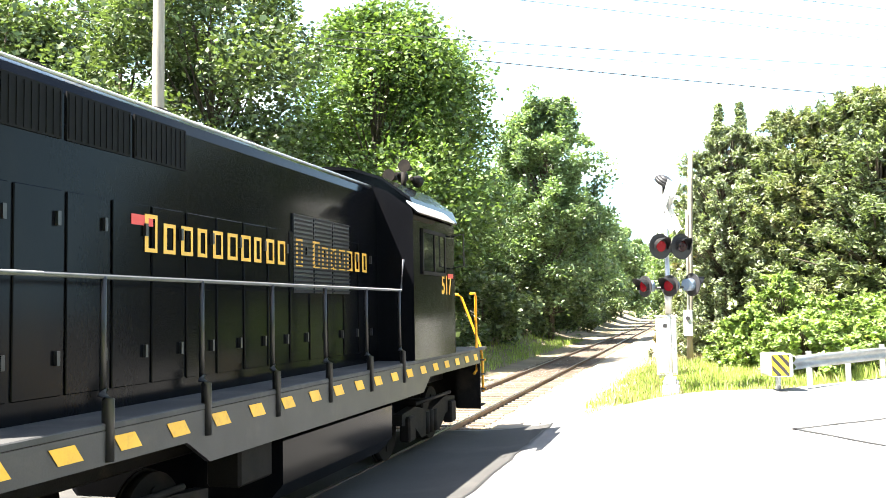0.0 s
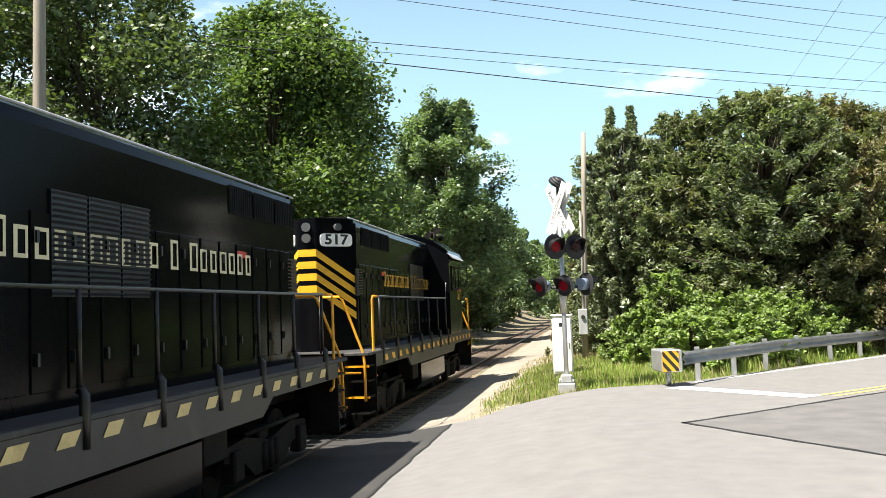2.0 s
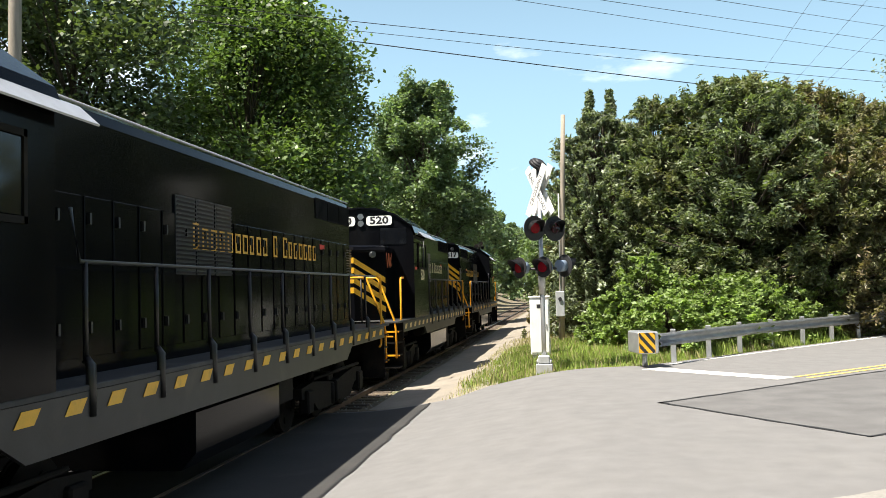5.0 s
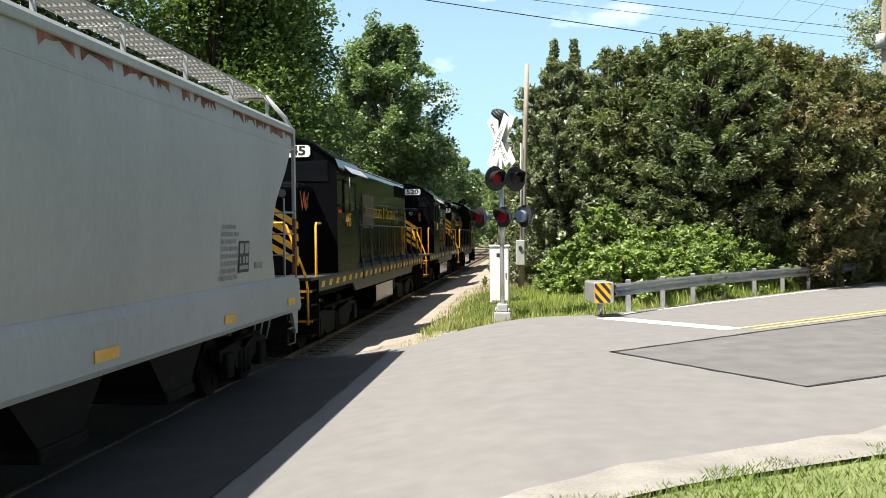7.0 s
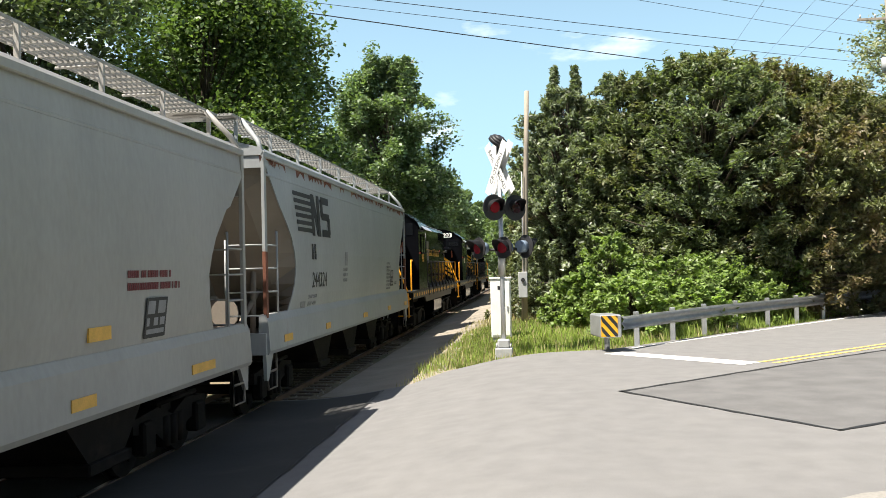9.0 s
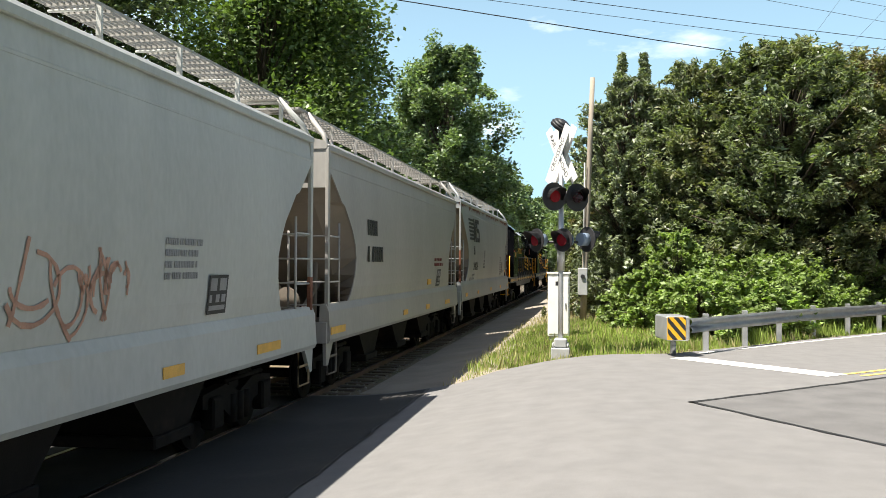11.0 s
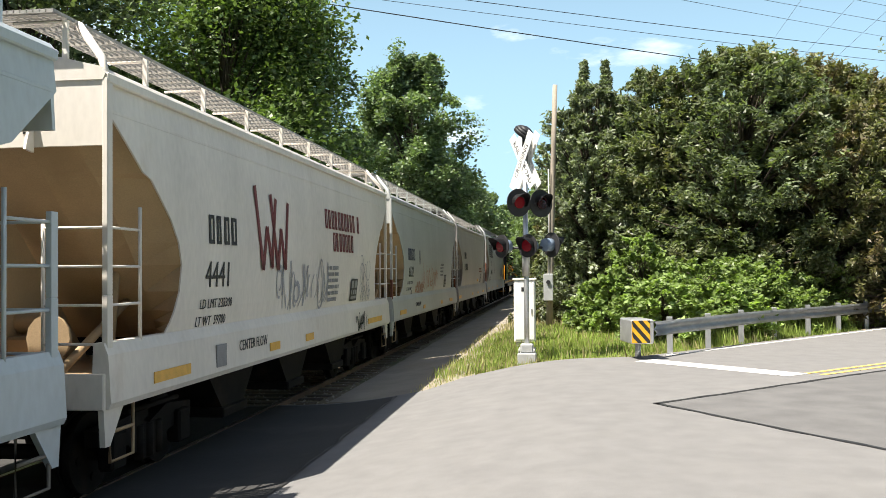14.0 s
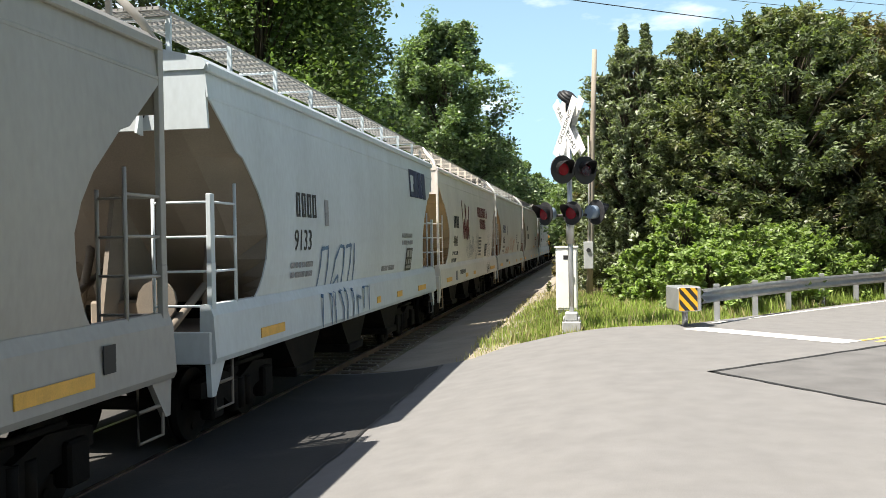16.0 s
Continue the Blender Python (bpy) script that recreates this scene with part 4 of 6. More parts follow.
def draw_four(car, ht, he):
    word_bars("reporting_mark", [4], 0.36, on_wall(-4.38, 2.95), INK, car)
    letters("number", "4441", 0.46, on_wall(-4.52, 2.37), INK, car)
    letters("load_limit", "LD LMT 233300", 0.17, on_wall(-4.56, 2.02), INK, car)
    letters("light_weight", "LT WT  59700", 0.17, on_wall(-4.68, 1.81), INK, car)
    w_logo(car, -2.2, 3.05, 1.75, 1.2, MAROON)
    word_bars("company_name", [10, 1], 0.36, on_wall(2.48, 3.4), MAROON, car, 0.72)
    word_bars("company_name", [7], 0.36, on_wall(2.45, 2.98), MAROON, car, 0.72)
    scrawl(car, -2.1, 1.75, 3.4, 0.85, SPRAY, 11, 0.024)
    scrawl(car, 4.0, 1.8, 0.9, 0.9, SPRAY, 17, 0.014)
    scrawl(car, 4.2, 1.7, 1.0, 0.5, SPRAY, 18, 0.014)
    scrawl(car, 3.5, 1.16, 1.1, 0.42, INK, 19, 0.022)
    frame_box(car, 3.45, 2.03, 0.62, 0.46)
    small_print(car, 1.2, 2.45, 6, 0.9, 0.07)
    letters("builder_text", "CENTER FLOW", 0.2, side_at(1.612, -3.2, 1.42), INK, car, 0.9)
    sill_marks(car, he, ORANGE_TAPE, [(-6.0, 1.0), (-2.2, 0.5), (5.6, 1.6), (-0.2, 0.5)])
    small_print(car, 2.4, 1.5, 1, 0.5, 0.12)
    plate(car, "data_plate", -4.65, -4.3, 1.22, 1.5, GREY_INK, 1.61)


def draw_gatx(car, ht, he):
    bm = bmesh.new()
    x = 0.0
    for k, w in enumerate((0.62, 0.58, 0.5, 0.6)):
        # four heavy plain block shapes
        if k == 0:
            for q in ((x, x + 0.14, -0.33, 0.33), (x, x + w, 0.2, 0.33), (x, x + w, -0.33, -0.2), (x + w - 0.14, x + w, -0.33, 0.0)):
                box(q[0], q[1], q[2], q[3], 0, 0.003, bm=bm)
        else:
            box(x, x + w * 0.8, -0.33, 0.33, 0, 0.003, bm=bm)
        x += w * 0.93
    m = on_wall(4.05, 3.72) @ Matrix.Diagonal((0.98, 0.95, 1, 1))
    for v in bm.verts:
        v.co = m @ v.co
    part("emblem", bm, BLUE_INK, car, "dark blue heavy block emblem")
    word_bars("reporting_mark", [4], 0.34, on_wall(-3.9, 2.93), INK, car)
    letters("number", "9133", 0.42, on_wall(-4.05, 2.42), INK, car)
    small_print(car, -4.6, 2.05, 2, 1.2, 0.08)
    # tall hollow sprayed shapes
    scrawl(car, -3.3, 1.12, 2.6, 1.2, SPRAY_BLUE, 23, 0.032, drawn=(
        [(0.1, 0), (0.12, 0.5), (0.05, 0.6), (0.18, 1.18), (0.55, 1.2), (0.5, 0.6), (0.62, 0.4), (0.6, 0)],
        [(0.85, 0.0), (0.8, 0.55), (0.95, 1.0), (1.25, 1.22), (1.5, 1.2), (1.45, 0.5), (1.6, 0.3), (1.55, 0.0)],
        [(0.95, 0.6), (1.2, 0.75), (1.3, 0.55), (1.1, 0.5), (1.35, 0.2), (1.3, 0.0)],
        [(1.6, 1.2), (1.95, 1.24), (1.85, 0.55), (2.0, 0.3), (1.95, 0.0)],
        [(2.15, 1.26), (2.2, 0.6), (2.45, 0.55)], [(2.3, 0.0), (2.25, 0.35), (2.5, 0.3)], [(2.7, 0.1), (2.72, 0.5), (3.1, 0.5), (3.1, 0.05)]))
    frame_box(car, 3.8, 2.0, 0.66, 0.5)
    frame_box(car, -2.87, 2.85, 0.2, 0.4, GREY_INK)
    small_print(car, 3.0, 2.48, 2, 1.3, 0.09)
    small_print(car, 1.1, 1.82, 1, 1.2, 0.1)
    sill_marks(car, he, ORANGE_TAPE, [(-5.44, 0.9), (2.58, 0.5), (5.23, 1.0), (0.6, 0.3)])
    small_print(car, 3.3, 1.66, 2, 0.5, 0.08)


def draw_six(car, ht, he):
    frame_box(car, 3.8, 2.0, 0.66, 0.5)
    small_print(car, 3.0, 2.48, 2, 1.3, 0.1, INK)
    sill_marks(car, he, ORANGE_TAPE, [(5.2, 1.1), (2.4, 0.5)])
    small_print(car, 3.4, 1.68, 3, 0.4, 0.07, INK)
    plate(car, "round_plate", 5.9, 6.1, 1.32, 1.56, INK, 1.612)


# ---- locomotives ----
def side_stripe(loco, y0, y1, z0, z1, step, mat):
    """Slanted yellow marks along the sill, each one a plate."""
    y = y0
    while y < y1:
        for sx in (-1, 1):
            x = sx * 1.555
            c = [(x, y, z0), (x, y + 0.28, z0), (x, y + 0.28 + (z1 - z0) * 0.8, z1), (x, y + (z1 - z0) * 0.8, z1)]
            part("sill_mark", quad_plate(c if sx > 0 else c[::-1], 0.004), mat, loco)
        y += step


def end_marks(loco, facets, tops, rise, thick, mat):
    """Chevron bands on an end: flat on the middle facet, falling away on the two angled ones."""
    for z in tops:
        for (xa, ya), (xb, yb), tilt in facets:
            drop_a, drop_b = tilt[0] * rise, tilt[1] * rise
            p = [(xa, ya, z - drop_a), (xb, yb, z - drop_b), (xb, yb, z - thick - drop_b), (xa, ya, z - thick - drop_a)]
            part("chevron_band", quad_plate(p, 0.004), mat, loco)


def louvre_panel(loco, y0, y1, z0, z1, cols, x=0.925):
    w = (y1 - y0) / cols
    for sx in (-1, 1):
        for c in range(cols):
            bm = box(min(sx * (x - 0.03), sx * x), max(sx * (x - 0.03), sx * x), y0 + c * w + 0.02, y0 + (c + 1) * w - 0.02, z0, z1)
            n = int((z1 - z0) / 0.055)
            for k in range(n):
                z = z0 + (k + 0.5) * (z1 - z0) / n
                a = sx * x
                quad_plate([(a, y0 + c * w + 0.03, z - 0.012), (a, y0 + (c + 1) * w - 0.03, z - 0.012), (a + sx * 0.025, y0 + (c + 1) * w - 0.03, z + 0.014), (a + sx * 0.025, y0 + c * w + 0.03, z + 0.014)], 0.004, bm)
            part("louvre", bm, LOUVRE, loco, "pressed louvre grille")


def numberboard(loco, m, text):
    bm = bmesh.new()
    w, h, r = 0.76, 0.28, 0.085
    ring = []
    for cx, cy, a0 in ((w / 2 - r, h / 2 - r, 0), (-w / 2 + r, h / 2 - r, 90), (-w / 2 + r, -h / 2 + r, 180), (w / 2 - r, -h / 2 + r, 270)):
        for k in range(5):
            a = radians(a0 + k * 22.5)
            ring.append((cx + math.cos(a) * r, cy + math.sin(a) * r))
    prism(ring, 2, -0.02, 0.012, bm)
    for v in bm.verts:
        v.co = m @ v.co
    b = part("number_board", bm, BOARD, loco, "white illuminated number board")
    letters("board_number", text, 0.3, m @ pose(0, 0, 0.014), INK, b, 1.25, bold=0.03)


def locomotive(text, center, length, axles, flip, name_y, louvre_y, screen_y, ink, hood_end=1.3, number_y=1.3, marks=STRIPE):
    """A road-switcher: cab and low nose at its -y end, long hood at its +y end."""
    loco = empty("locomotive")
    tagged(loco, f"glossy black diesel locomotive {text} with yellow stripes", "locomotive", "locomotives of the train")
    h = length / 2
    y0, y1 = -h + 0.55, h - 0.55     # frame ends
    deck = 1.72
    cab0, cab1 = -h + 3.15, -h + 5.75
    hood_w = 0.92
    # frame and deck
    part("deck", box(-1.55, 1.55, y0, y1, deck - 0.06, deck, 0.01), DECK_GREY, loco, "worn grey walkway deck")
    for sx in (-1, 1):
        a, b = -h + 5.2, h - 4.8
        out = [(y0 + 0.65, deck - 0.06), (y0 + 0.65, deck - 0.32), (a - 0.3, deck - 0.32), (a + 0.1, deck - 0.55), (b - 0.1, deck - 0.55), (b + 0.3, deck - 0.32), (y1 - 0.65, deck - 0.32), (y1 - 0.65, deck - 0.06)]
        part("side_sill", prism(out, 0, min(sx * 1.5, sx * 1.55), max(sx * 1.5, sx * 1.55)), SILL_DUSTY, loco, "dusty black side sill")
    side_stripe(loco, y0 + 0.85, y1 - 1.2, deck - 0.24, deck - 0.11, 0.745, marks)
    part("centre_frame", box(-0.7, 0.7, y0 + 0.5, y1 - 0.5, 1.05, deck - 0.06, 0.02), BLACK_GRIMY, loco)
    # long hood
    hy1 = h - hood_end
    out = [(-hood_w, deck), (hood_w, deck), (hood_w, 4.42), (hood_w - 0.06, 4.55), (hood_w - 0.2, 4.64), (0, 4.68), (-hood_w + 0.2, 4.64), (-hood_w + 0.06, 4.55), (-hood_w, 4.42)]
    bm = prism(out, 1, cab1 - 0.02, hy1 - 0.66)
    part("long_hood", bm, BLACK, loco)
    # rounded end of the hood with three facets
    top = [(-hood_w, hy1 - 0.67), (-hood_w + 0.03, hy1 - 0.62), (-0.22, hy1 - 0.015), (-0.18, hy1), (0.18, hy1), (0.22, hy1 - 0.015), (hood_w - 0.03, hy1 - 0.62), (hood_w, hy1 - 0.67)]
    bm = bmesh.new()
    prism(top, 2, deck, 4.5, bm)
    prism([(p[0] * 0.93, p[1] - 0.05 if p[1] > hy1 - 0.66 else p[1]) for p in top], 2, 4.5, 4.6, bm)
    part("hood_end", bm, BLACK, loco)
    out_y, in_y = hy1 - 0.62 + 0.006, hy1 + 0.006
    f_long = [((-0.2, in_y), (-hood_w + 0.026, out_y), (0, 1)), ((0.2, in_y), (-0.2, in_y), (0, 0)), ((hood_w - 0.026, out_y), (0.2, in_y), (1, 0))]
    end_marks(loco, f_long, (3.92, 3.66, 3.4, 3.14), 0.6, 0.155, STRIPE)
    for sx in (-1, 1):
        m = Matrix.Translation((sx * 0.57, hy1 - 0.3, 4.12)) @ pose(0, 0, 0, 90, 0, 180 - sx * 41)
        numberboard(loco, m, text)
        part("marker_lamp", disc((sx * 0.6, hy1 - 0.3, 4.4), (sx * 0.66, 0.75, 0), 0.08, 0.14, 14), LAMP_GLASS, loco, "round clear marker lamp")
    for z in (4.4, 4.16):
        part("headlight", disc((0, hy1 + 0.02, z), (0, 1, 0), 0.1, 0.08, 16), LAMP_GLASS, loco, "round clear headlight")
    # roof details
    for y in (hy1 - 2.2, hy1 - 4.2, hy1 - 6.2):
        part("roof_fan", disc((0, y, 4.7), (0, 0, 1), 0.5, 0.16, 20), BLACK_GRIMY, loco)
    part("exhaust_hatch", box(-0.35, 0.35, cab1 + 1.5, cab1 + 3.2, 4.66, 4.8, 0.03), BLACK_GRIMY, loco)
    gut = bmesh.new()
    for sx in (-1, 1):
        tube([(sx * (hood_w - 0.1), cab1, 4.61), (sx * (hood_w - 0.1), hy1 - 0.4, 4.61)], 0.018, 6, gut)
    part("roof_rail", gut, ROOF_SILVER, loco)
    # screens, doors, louvres
    for k in range(3):
        ya = screen_y - (k + 1) * 0.96
        for sx in (-1, 1):
            pan = box(min(sx * hood_w, sx * (hood_w + 0.015)), max(sx * hood_w, sx * (hood_w + 0.015)), ya, ya + 0.9, 4.03, 4.45)
            sc = part("radiator_screen", pan, MESH_DARK, loco, "dark radiator intake screen")
            for q in range(11):
                part("screen_bar", box(min(sx * (hood_w + 0.012), sx * (hood_w + 0.022)), max(sx * (hood_w + 0.012), sx * (hood_w + 0.022)), ya + 0.02 + q * 0.085, ya + 0.028 + q * 0.085, 4.05, 4.43), MESH_DARK, sc)
    louvre_panel(loco, hy1 - 1.1, hy1 - 0.55, 2.9, 3.5, 1)
    louvre_panel(loco, louvre_y, louvre_y + 2.0, 2.8, 3.84, 3, 0.945)
    y = cab1 + 0.35
    while y < hy1 - 1.1:
        for sx in (-1, 1):
            door = part("engine_door", box(min(sx * hood_w, sx * (hood_w + 0.018)), max(sx * hood_w, sx * (hood_w + 0.018)), y, y + 0.56, deck + 0.18, 3.6, 0.008), BLACK, loco)
            for z in (2.15, 3.3):
                part("latch", box(min(sx * (hood_w + 0.015), sx * (hood_w + 0.05)), max(sx * (hood_w + 0.015), sx * (hood_w + 0.05)), y + 0.05, y + 0.09, z, z + 0.12), RAIL_DARK, door)
        y += 0.62
    # cab
    arch = [(-1.55, deck), (1.55, deck), (1.55, 4.15), (1.47, 4.36), (1.0, 4.72), (0.5, 4.9), (0, 4.95), (-0.5, 4.9), (-1.0, 4.72), (-1.47, 4.36), (-1.55, 4.15)]
    part("cab", prism(arch, 1, cab0, cab1), BLACK, loco)
    ov = [(x * 1.035, z + 0.03) for x, z in arch[2:]]
    roof = ov + [(x * 1.0, z - 0.05) for x, z in reversed(ov)]
    part("cab_roof", prism(roof, 1, cab0 - 0.06, cab1 + 0.06), BLACK, loco)
    for sx in (-1, 1):
        visor = quad_plate([(sx * 1.56, cab0 + 0.75, 4.28), (sx * 1.56, cab1 + 0.4, 4.28), (sx * 1.76, cab1 + 0.4, 4.1), (sx * 1.76, cab0 + 0.75, 4.1)], 0.02)
        part("sun_visor", visor, ROOF_SILVER, loco, "pale metal sunshade above the cab window")
        ww = box(min(sx * 1.545, sx * 1.565), max(sx * 1.545, sx * 1.565), cab0 + 0.75, cab1 - 0.5, 3.2, 3.86, 0.01)
        win = part("cab_window", ww, GLASS_DARK, loco, "dark sliding cab window")
        fr = bmesh.new()
        for ya, yb, za, zb in ((cab0 + 0.7, cab1 - 0.45, 3.14, 3.2), (cab0 + 0.7, cab1 - 0.45, 3.86, 3.92), (cab0 + 0.7, cab0 + 0.75, 3.14, 3.92), (cab1 - 0.5, cab1 - 0.45, 3.14, 3.92), ((cab0 + cab1) / 2 + 0.1, (cab0 + cab1) / 2 + 0.14, 3.2, 3.86)):
            box(min(sx * 1.55, sx * 1.58), max(sx * 1.55, sx * 1.58), ya, yb, za, zb, bm=fr)
        part("window_frame", fr, BLACK_GRIMY, win)
        part("front_window", box(min(sx * 0.55, sx * 1.35), max(sx * 0.55, sx * 1.35), cab0 - 0.012, cab0 + 0.01, 3.85, 4.36, 0.02), GLASS_DARK, loco, "dark cab windscreen")
        m = Matrix.Translation((sx * 0.55, cab0 - 0.03, 4.57)) @ pose(0, 0, 0, 90, 0, 0)
        numberboard(loco, m, text)
        # mirror and grab irons
        mir = tube([(sx * 1.56, cab0 + 0.3, 3.9), (sx * 1.8, cab0 + 0.25, 3.95), (sx * 1.8, cab0 + 0.25, 3.35), (sx * 1.56, cab0 + 0.3, 3.3)], 0.018, 6)
        part("wind_deflector", mir, RAIL_DARK, loco)
        letters("cab_number", text, 0.48, side_at(1.554, cab0 + number_y, 2.97) if sx > 0 else pose(0, 0, 0, 0, 0, 180) @ side_at(1.554, -(cab0 + number_y), 2.97), ink, loco, 0.95, bold=0.02)
        part("warning_plate", box(min(sx * 1.55, sx * 1.556), max(sx * 1.55, sx * 1.556), cab0 + 0.12, cab0 + 0.5, 3.12, 3.2), RED_PLATE, loco, "small red warning plate")
        part("warning_plate", box(min(sx * (hood_w + 0.02), sx * (hood_w + 0.026)), max(sx * (hood_w + 0.02), sx * (hood_w + 0.026)), hy1 - 3.3, hy1 - 2.95, 3.4, 3.5), RED_PLATE, loco, "small red warning plate")
    part("headlight", disc((0, cab0 - 0.02, 4.7), (0, 1, 0), 0.09, 0.06, 16), LAMP_GLASS, loco, "round clear headlight")
    part("headlight", disc((0, cab0 - 0.02, 4.5), (0, 1, 0), 0.09, 0.06, 16), LAMP_GLASS, loco, "round clear headlight")
    # horn
    hn = bmesh.new()
    for x, dy, z in ((-0.95, -0.3, 4.98), (-0.65, -0.36, 5.08), (-0.95, 0.3, 5.16), (-0.65, 0.3, 5.0)):
        s = -1 if dy < 0 else 1
        tube([(x, cab0 + 0.75, z), (x, cab0 + 0.75 + s * 0.25, z), (x, cab0 + 0.75 + s * 0.42, z)], 0.035, 12, hn, 0.12)
    tube([(-0.8, cab0 + 0.75, 4.75), (-0.8, cab0 + 0.75, 5.1)], 0.05, 8, hn)
    part("air_horn", hn, BLACK_GRIMY, loco, "cluster of air horn bells")
    an = tube([(0.3, cab0 + 0.8, 4.7), (0.3, cab0 + 0.8, 5.0)], 0.012, 5)
    part("aerial", an, RAIL_DARK, loco)
    # low nose
    ny0 = -h + 1.2
    nose_top = 3.78
    plan = [(-0.96, cab0), (-0.96, ny0 + 0.6), (-0.22, ny0), (0.22, ny0), (0.96, ny0 + 0.6), (0.96, cab0)]
    bm = prism(plan, 2, deck, nose_top - 0.2)
    rim = [[(x * k, y + (d if y < cab0 - 0.1 else 0)) for x, y in plan] for k, d in ((1.02, -0.03), (1.03, -0.04), (1.0, 0.0), (0.92, 0.09))]
    for low, high, za, zb in zip(rim, rim[1:], (0.2, 0.13, 0.05), (0.13, 0.05, 0.0)):
        va = [bm.verts.new((x, y, nose_top - za)) for x, y in low]
        vb = [bm.verts.new((x, y, nose_top - zb)) for x, y in high]
        for i in range(6):
            bm.faces.new((va[i], va[(i + 1) % 6], vb[(i + 1) % 6], vb[i]))
        if zb == 0.0:
            bm.faces.new(vb)
    bmesh.ops.remove_doubles(bm, verts=bm.verts[:], dist=0.001)
    bmesh.ops.recalc_face_normals(bm, faces=bm.faces[:])
    part("nose", bm, BLACK, loco)
    f_nose = [((-0.964, ny0 + 0.598), (-0.22, ny0 - 0.006), (1, 0)), ((-0.22, ny0 - 0.006), (0.22, ny0 - 0.006), (0, 0)), ((0.22, ny0 - 0.006), (0.964, ny0 + 0.598), (0, 1))]
    end_marks(loco, f_nose, (3.44, 3.17, 2.9, 2.63), 0.55, 0.155, STRIPE)
    for sx in (-1, 1):
        part("marker_lamp", disc((sx * 0.66, ny0 + 0.33, 3.52), (sx * 0.63, -0.77, 0), 0.09, 0.14, 14), LAMP_GLASS, loco, "round clear marker lamp")
    if not flip:
        bmw = bmesh.new()
        for a, b in (((-0.5, 0.5), (-0.28, -0.5)), ((-0.28, -0.5), (-0.05, 0.4)), ((-0.05, 0.4), (0.12, -0.5)), ((0.12, -0.5), (0.45, 0.45)), ((-0.1, 0.0), (0.0, -0.4)), ((0.2, 0.1), (0.34, -0.4))):
            p, q = Vector((a[0] * 0.86, a[1] * 0.5)), Vector((b[0] * 0.86, b[1] * 0.5))
            s = Vector((-(q - p).y, (q - p).x)).normalized() * 0.03
            quad_plate([(*(p + s), 0), (*(p - s), 0), (*(q - s), 0), (*(q + s), 0)], 0.003, bmw)
        m = side_at(0.966, cab0 - 0.75, 3.42)
        for v in bmw.verts:
            v.co = m @ v.co
        part("emblem", bmw, RED_LOGO, loco, "red zigzag emblem on the nose")
    # company name along the hood
    word_bars("company_name", [10, 1, 7], 0.3, side_at(hood_w + 0.026, name_y, 3.3), ink, loco, 1.06, 1.22)
    word_bars("company_name", [10, 1, 7], 0.3, pose(0, 0, 0, 0, 0, 180) @ side_at(hood_w + 0.026, -name_y, 3.3), ink, loco, 1.06, 1.22)
    # handrails along the deck
    for sx in (-1, 1):
        x = sx * 1.49
        top = tube([(x, cab1 + 0.35, 3.35), (x, cab1 + 0.5, 2.86), (x, y1 - 1.25, 2.86)], 0.02, 8)
        part("handrail", top, RAIL_PALE, loco, "worn steel handrail")
        y = cab1 + 0.6
        while y < y1 - 0.9:
            post = tube([(x, y, 2.86), (x, y, 1.95)], 0.026, 8)
            tube([(x, y, 1.95), (x + sx * 0.05, y, 1.9), (x + sx * 0.05, y, 1.42)], 0.05, 8, post)
            part("stanchion", post, RAIL_DARK, loco)
            y += 1.48
        for ye, sy in ((y0, -1), (y1, 1)):
            # corner steps, pilot and yellow rails
            ys = ye - sy * 0.15
            part("grab_rail", tube([(x, ye - sy * 1.1, 2.86), (x, ye - sy * 0.75, 2.86), (x, ye - sy * 0.68, 2.8), (x, ye - sy * 0.68, 1.55), (x, ye - sy * 0.75, 1.25), (x, ye - sy * 0.92, 1.2)], 0.027, 8), RAIL_YELLOW, loco, "bright orange-yellow corner handrail")
            part("grab_rail", tube([(sx * 0.55, ye - sy * 0.06, 2.86), (sx * 0.95, ye - sy * 0.06, 2.86), (sx * 1.02, ye - sy * 0.06, 2.8), (sx * 1.42, ye - sy * 0.04, 1.75), (sx * 1.46, ye - sy * 0.04, 1.5), (sx * 1.46, ye - sy * 0.04, 0.75)], 0.027, 8), RAIL_YELLOW, loco, "bright orange-yellow corner handrail")
            for z in (0.5, 0.82, 1.14, 1.44):
                st_ = part("step", box(min(sx * 1.05, sx * 1.52), max(sx * 1.05, sx * 1.52), min(ye - sy * 0.08, ye - sy * 0.62), max(ye - sy * 0.08, ye - sy * 0.62), z - 0.015, z + 0.015), BLACK_GRIMY, loco)
                if z in (0.82, 1.44):
                    part("step_edge", box(min(sx * 1.05, sx * 1.54), max(sx * 1.05, sx * 1.54), min(ye - sy * 0.05, ye - sy * 0.09), max(ye - sy * 0.05, ye - sy * 0.09), z - 0.02, z + 0.02), RAIL_YELLOW, st_, "orange-yellow step edge")
            part("step_wall", box(min(sx * 1.02, sx * 1.05), max(sx * 1.02, sx * 1.05), min(ye, ye - sy * 0.66), max(ye, ye - sy * 0.66), 0.45, deck - 0.06), BLACK_GRIMY, loco)
            part("step_wall", box(min(sx * 1.05, sx * 1.55), max(sx * 1.05, sx * 1.55), min(ye - sy * 0.63, ye - sy * 0.67), max(ye - sy * 0.63, ye - sy * 0.67), 0.45, deck - 0.06), BLACK_GRIMY, loco)
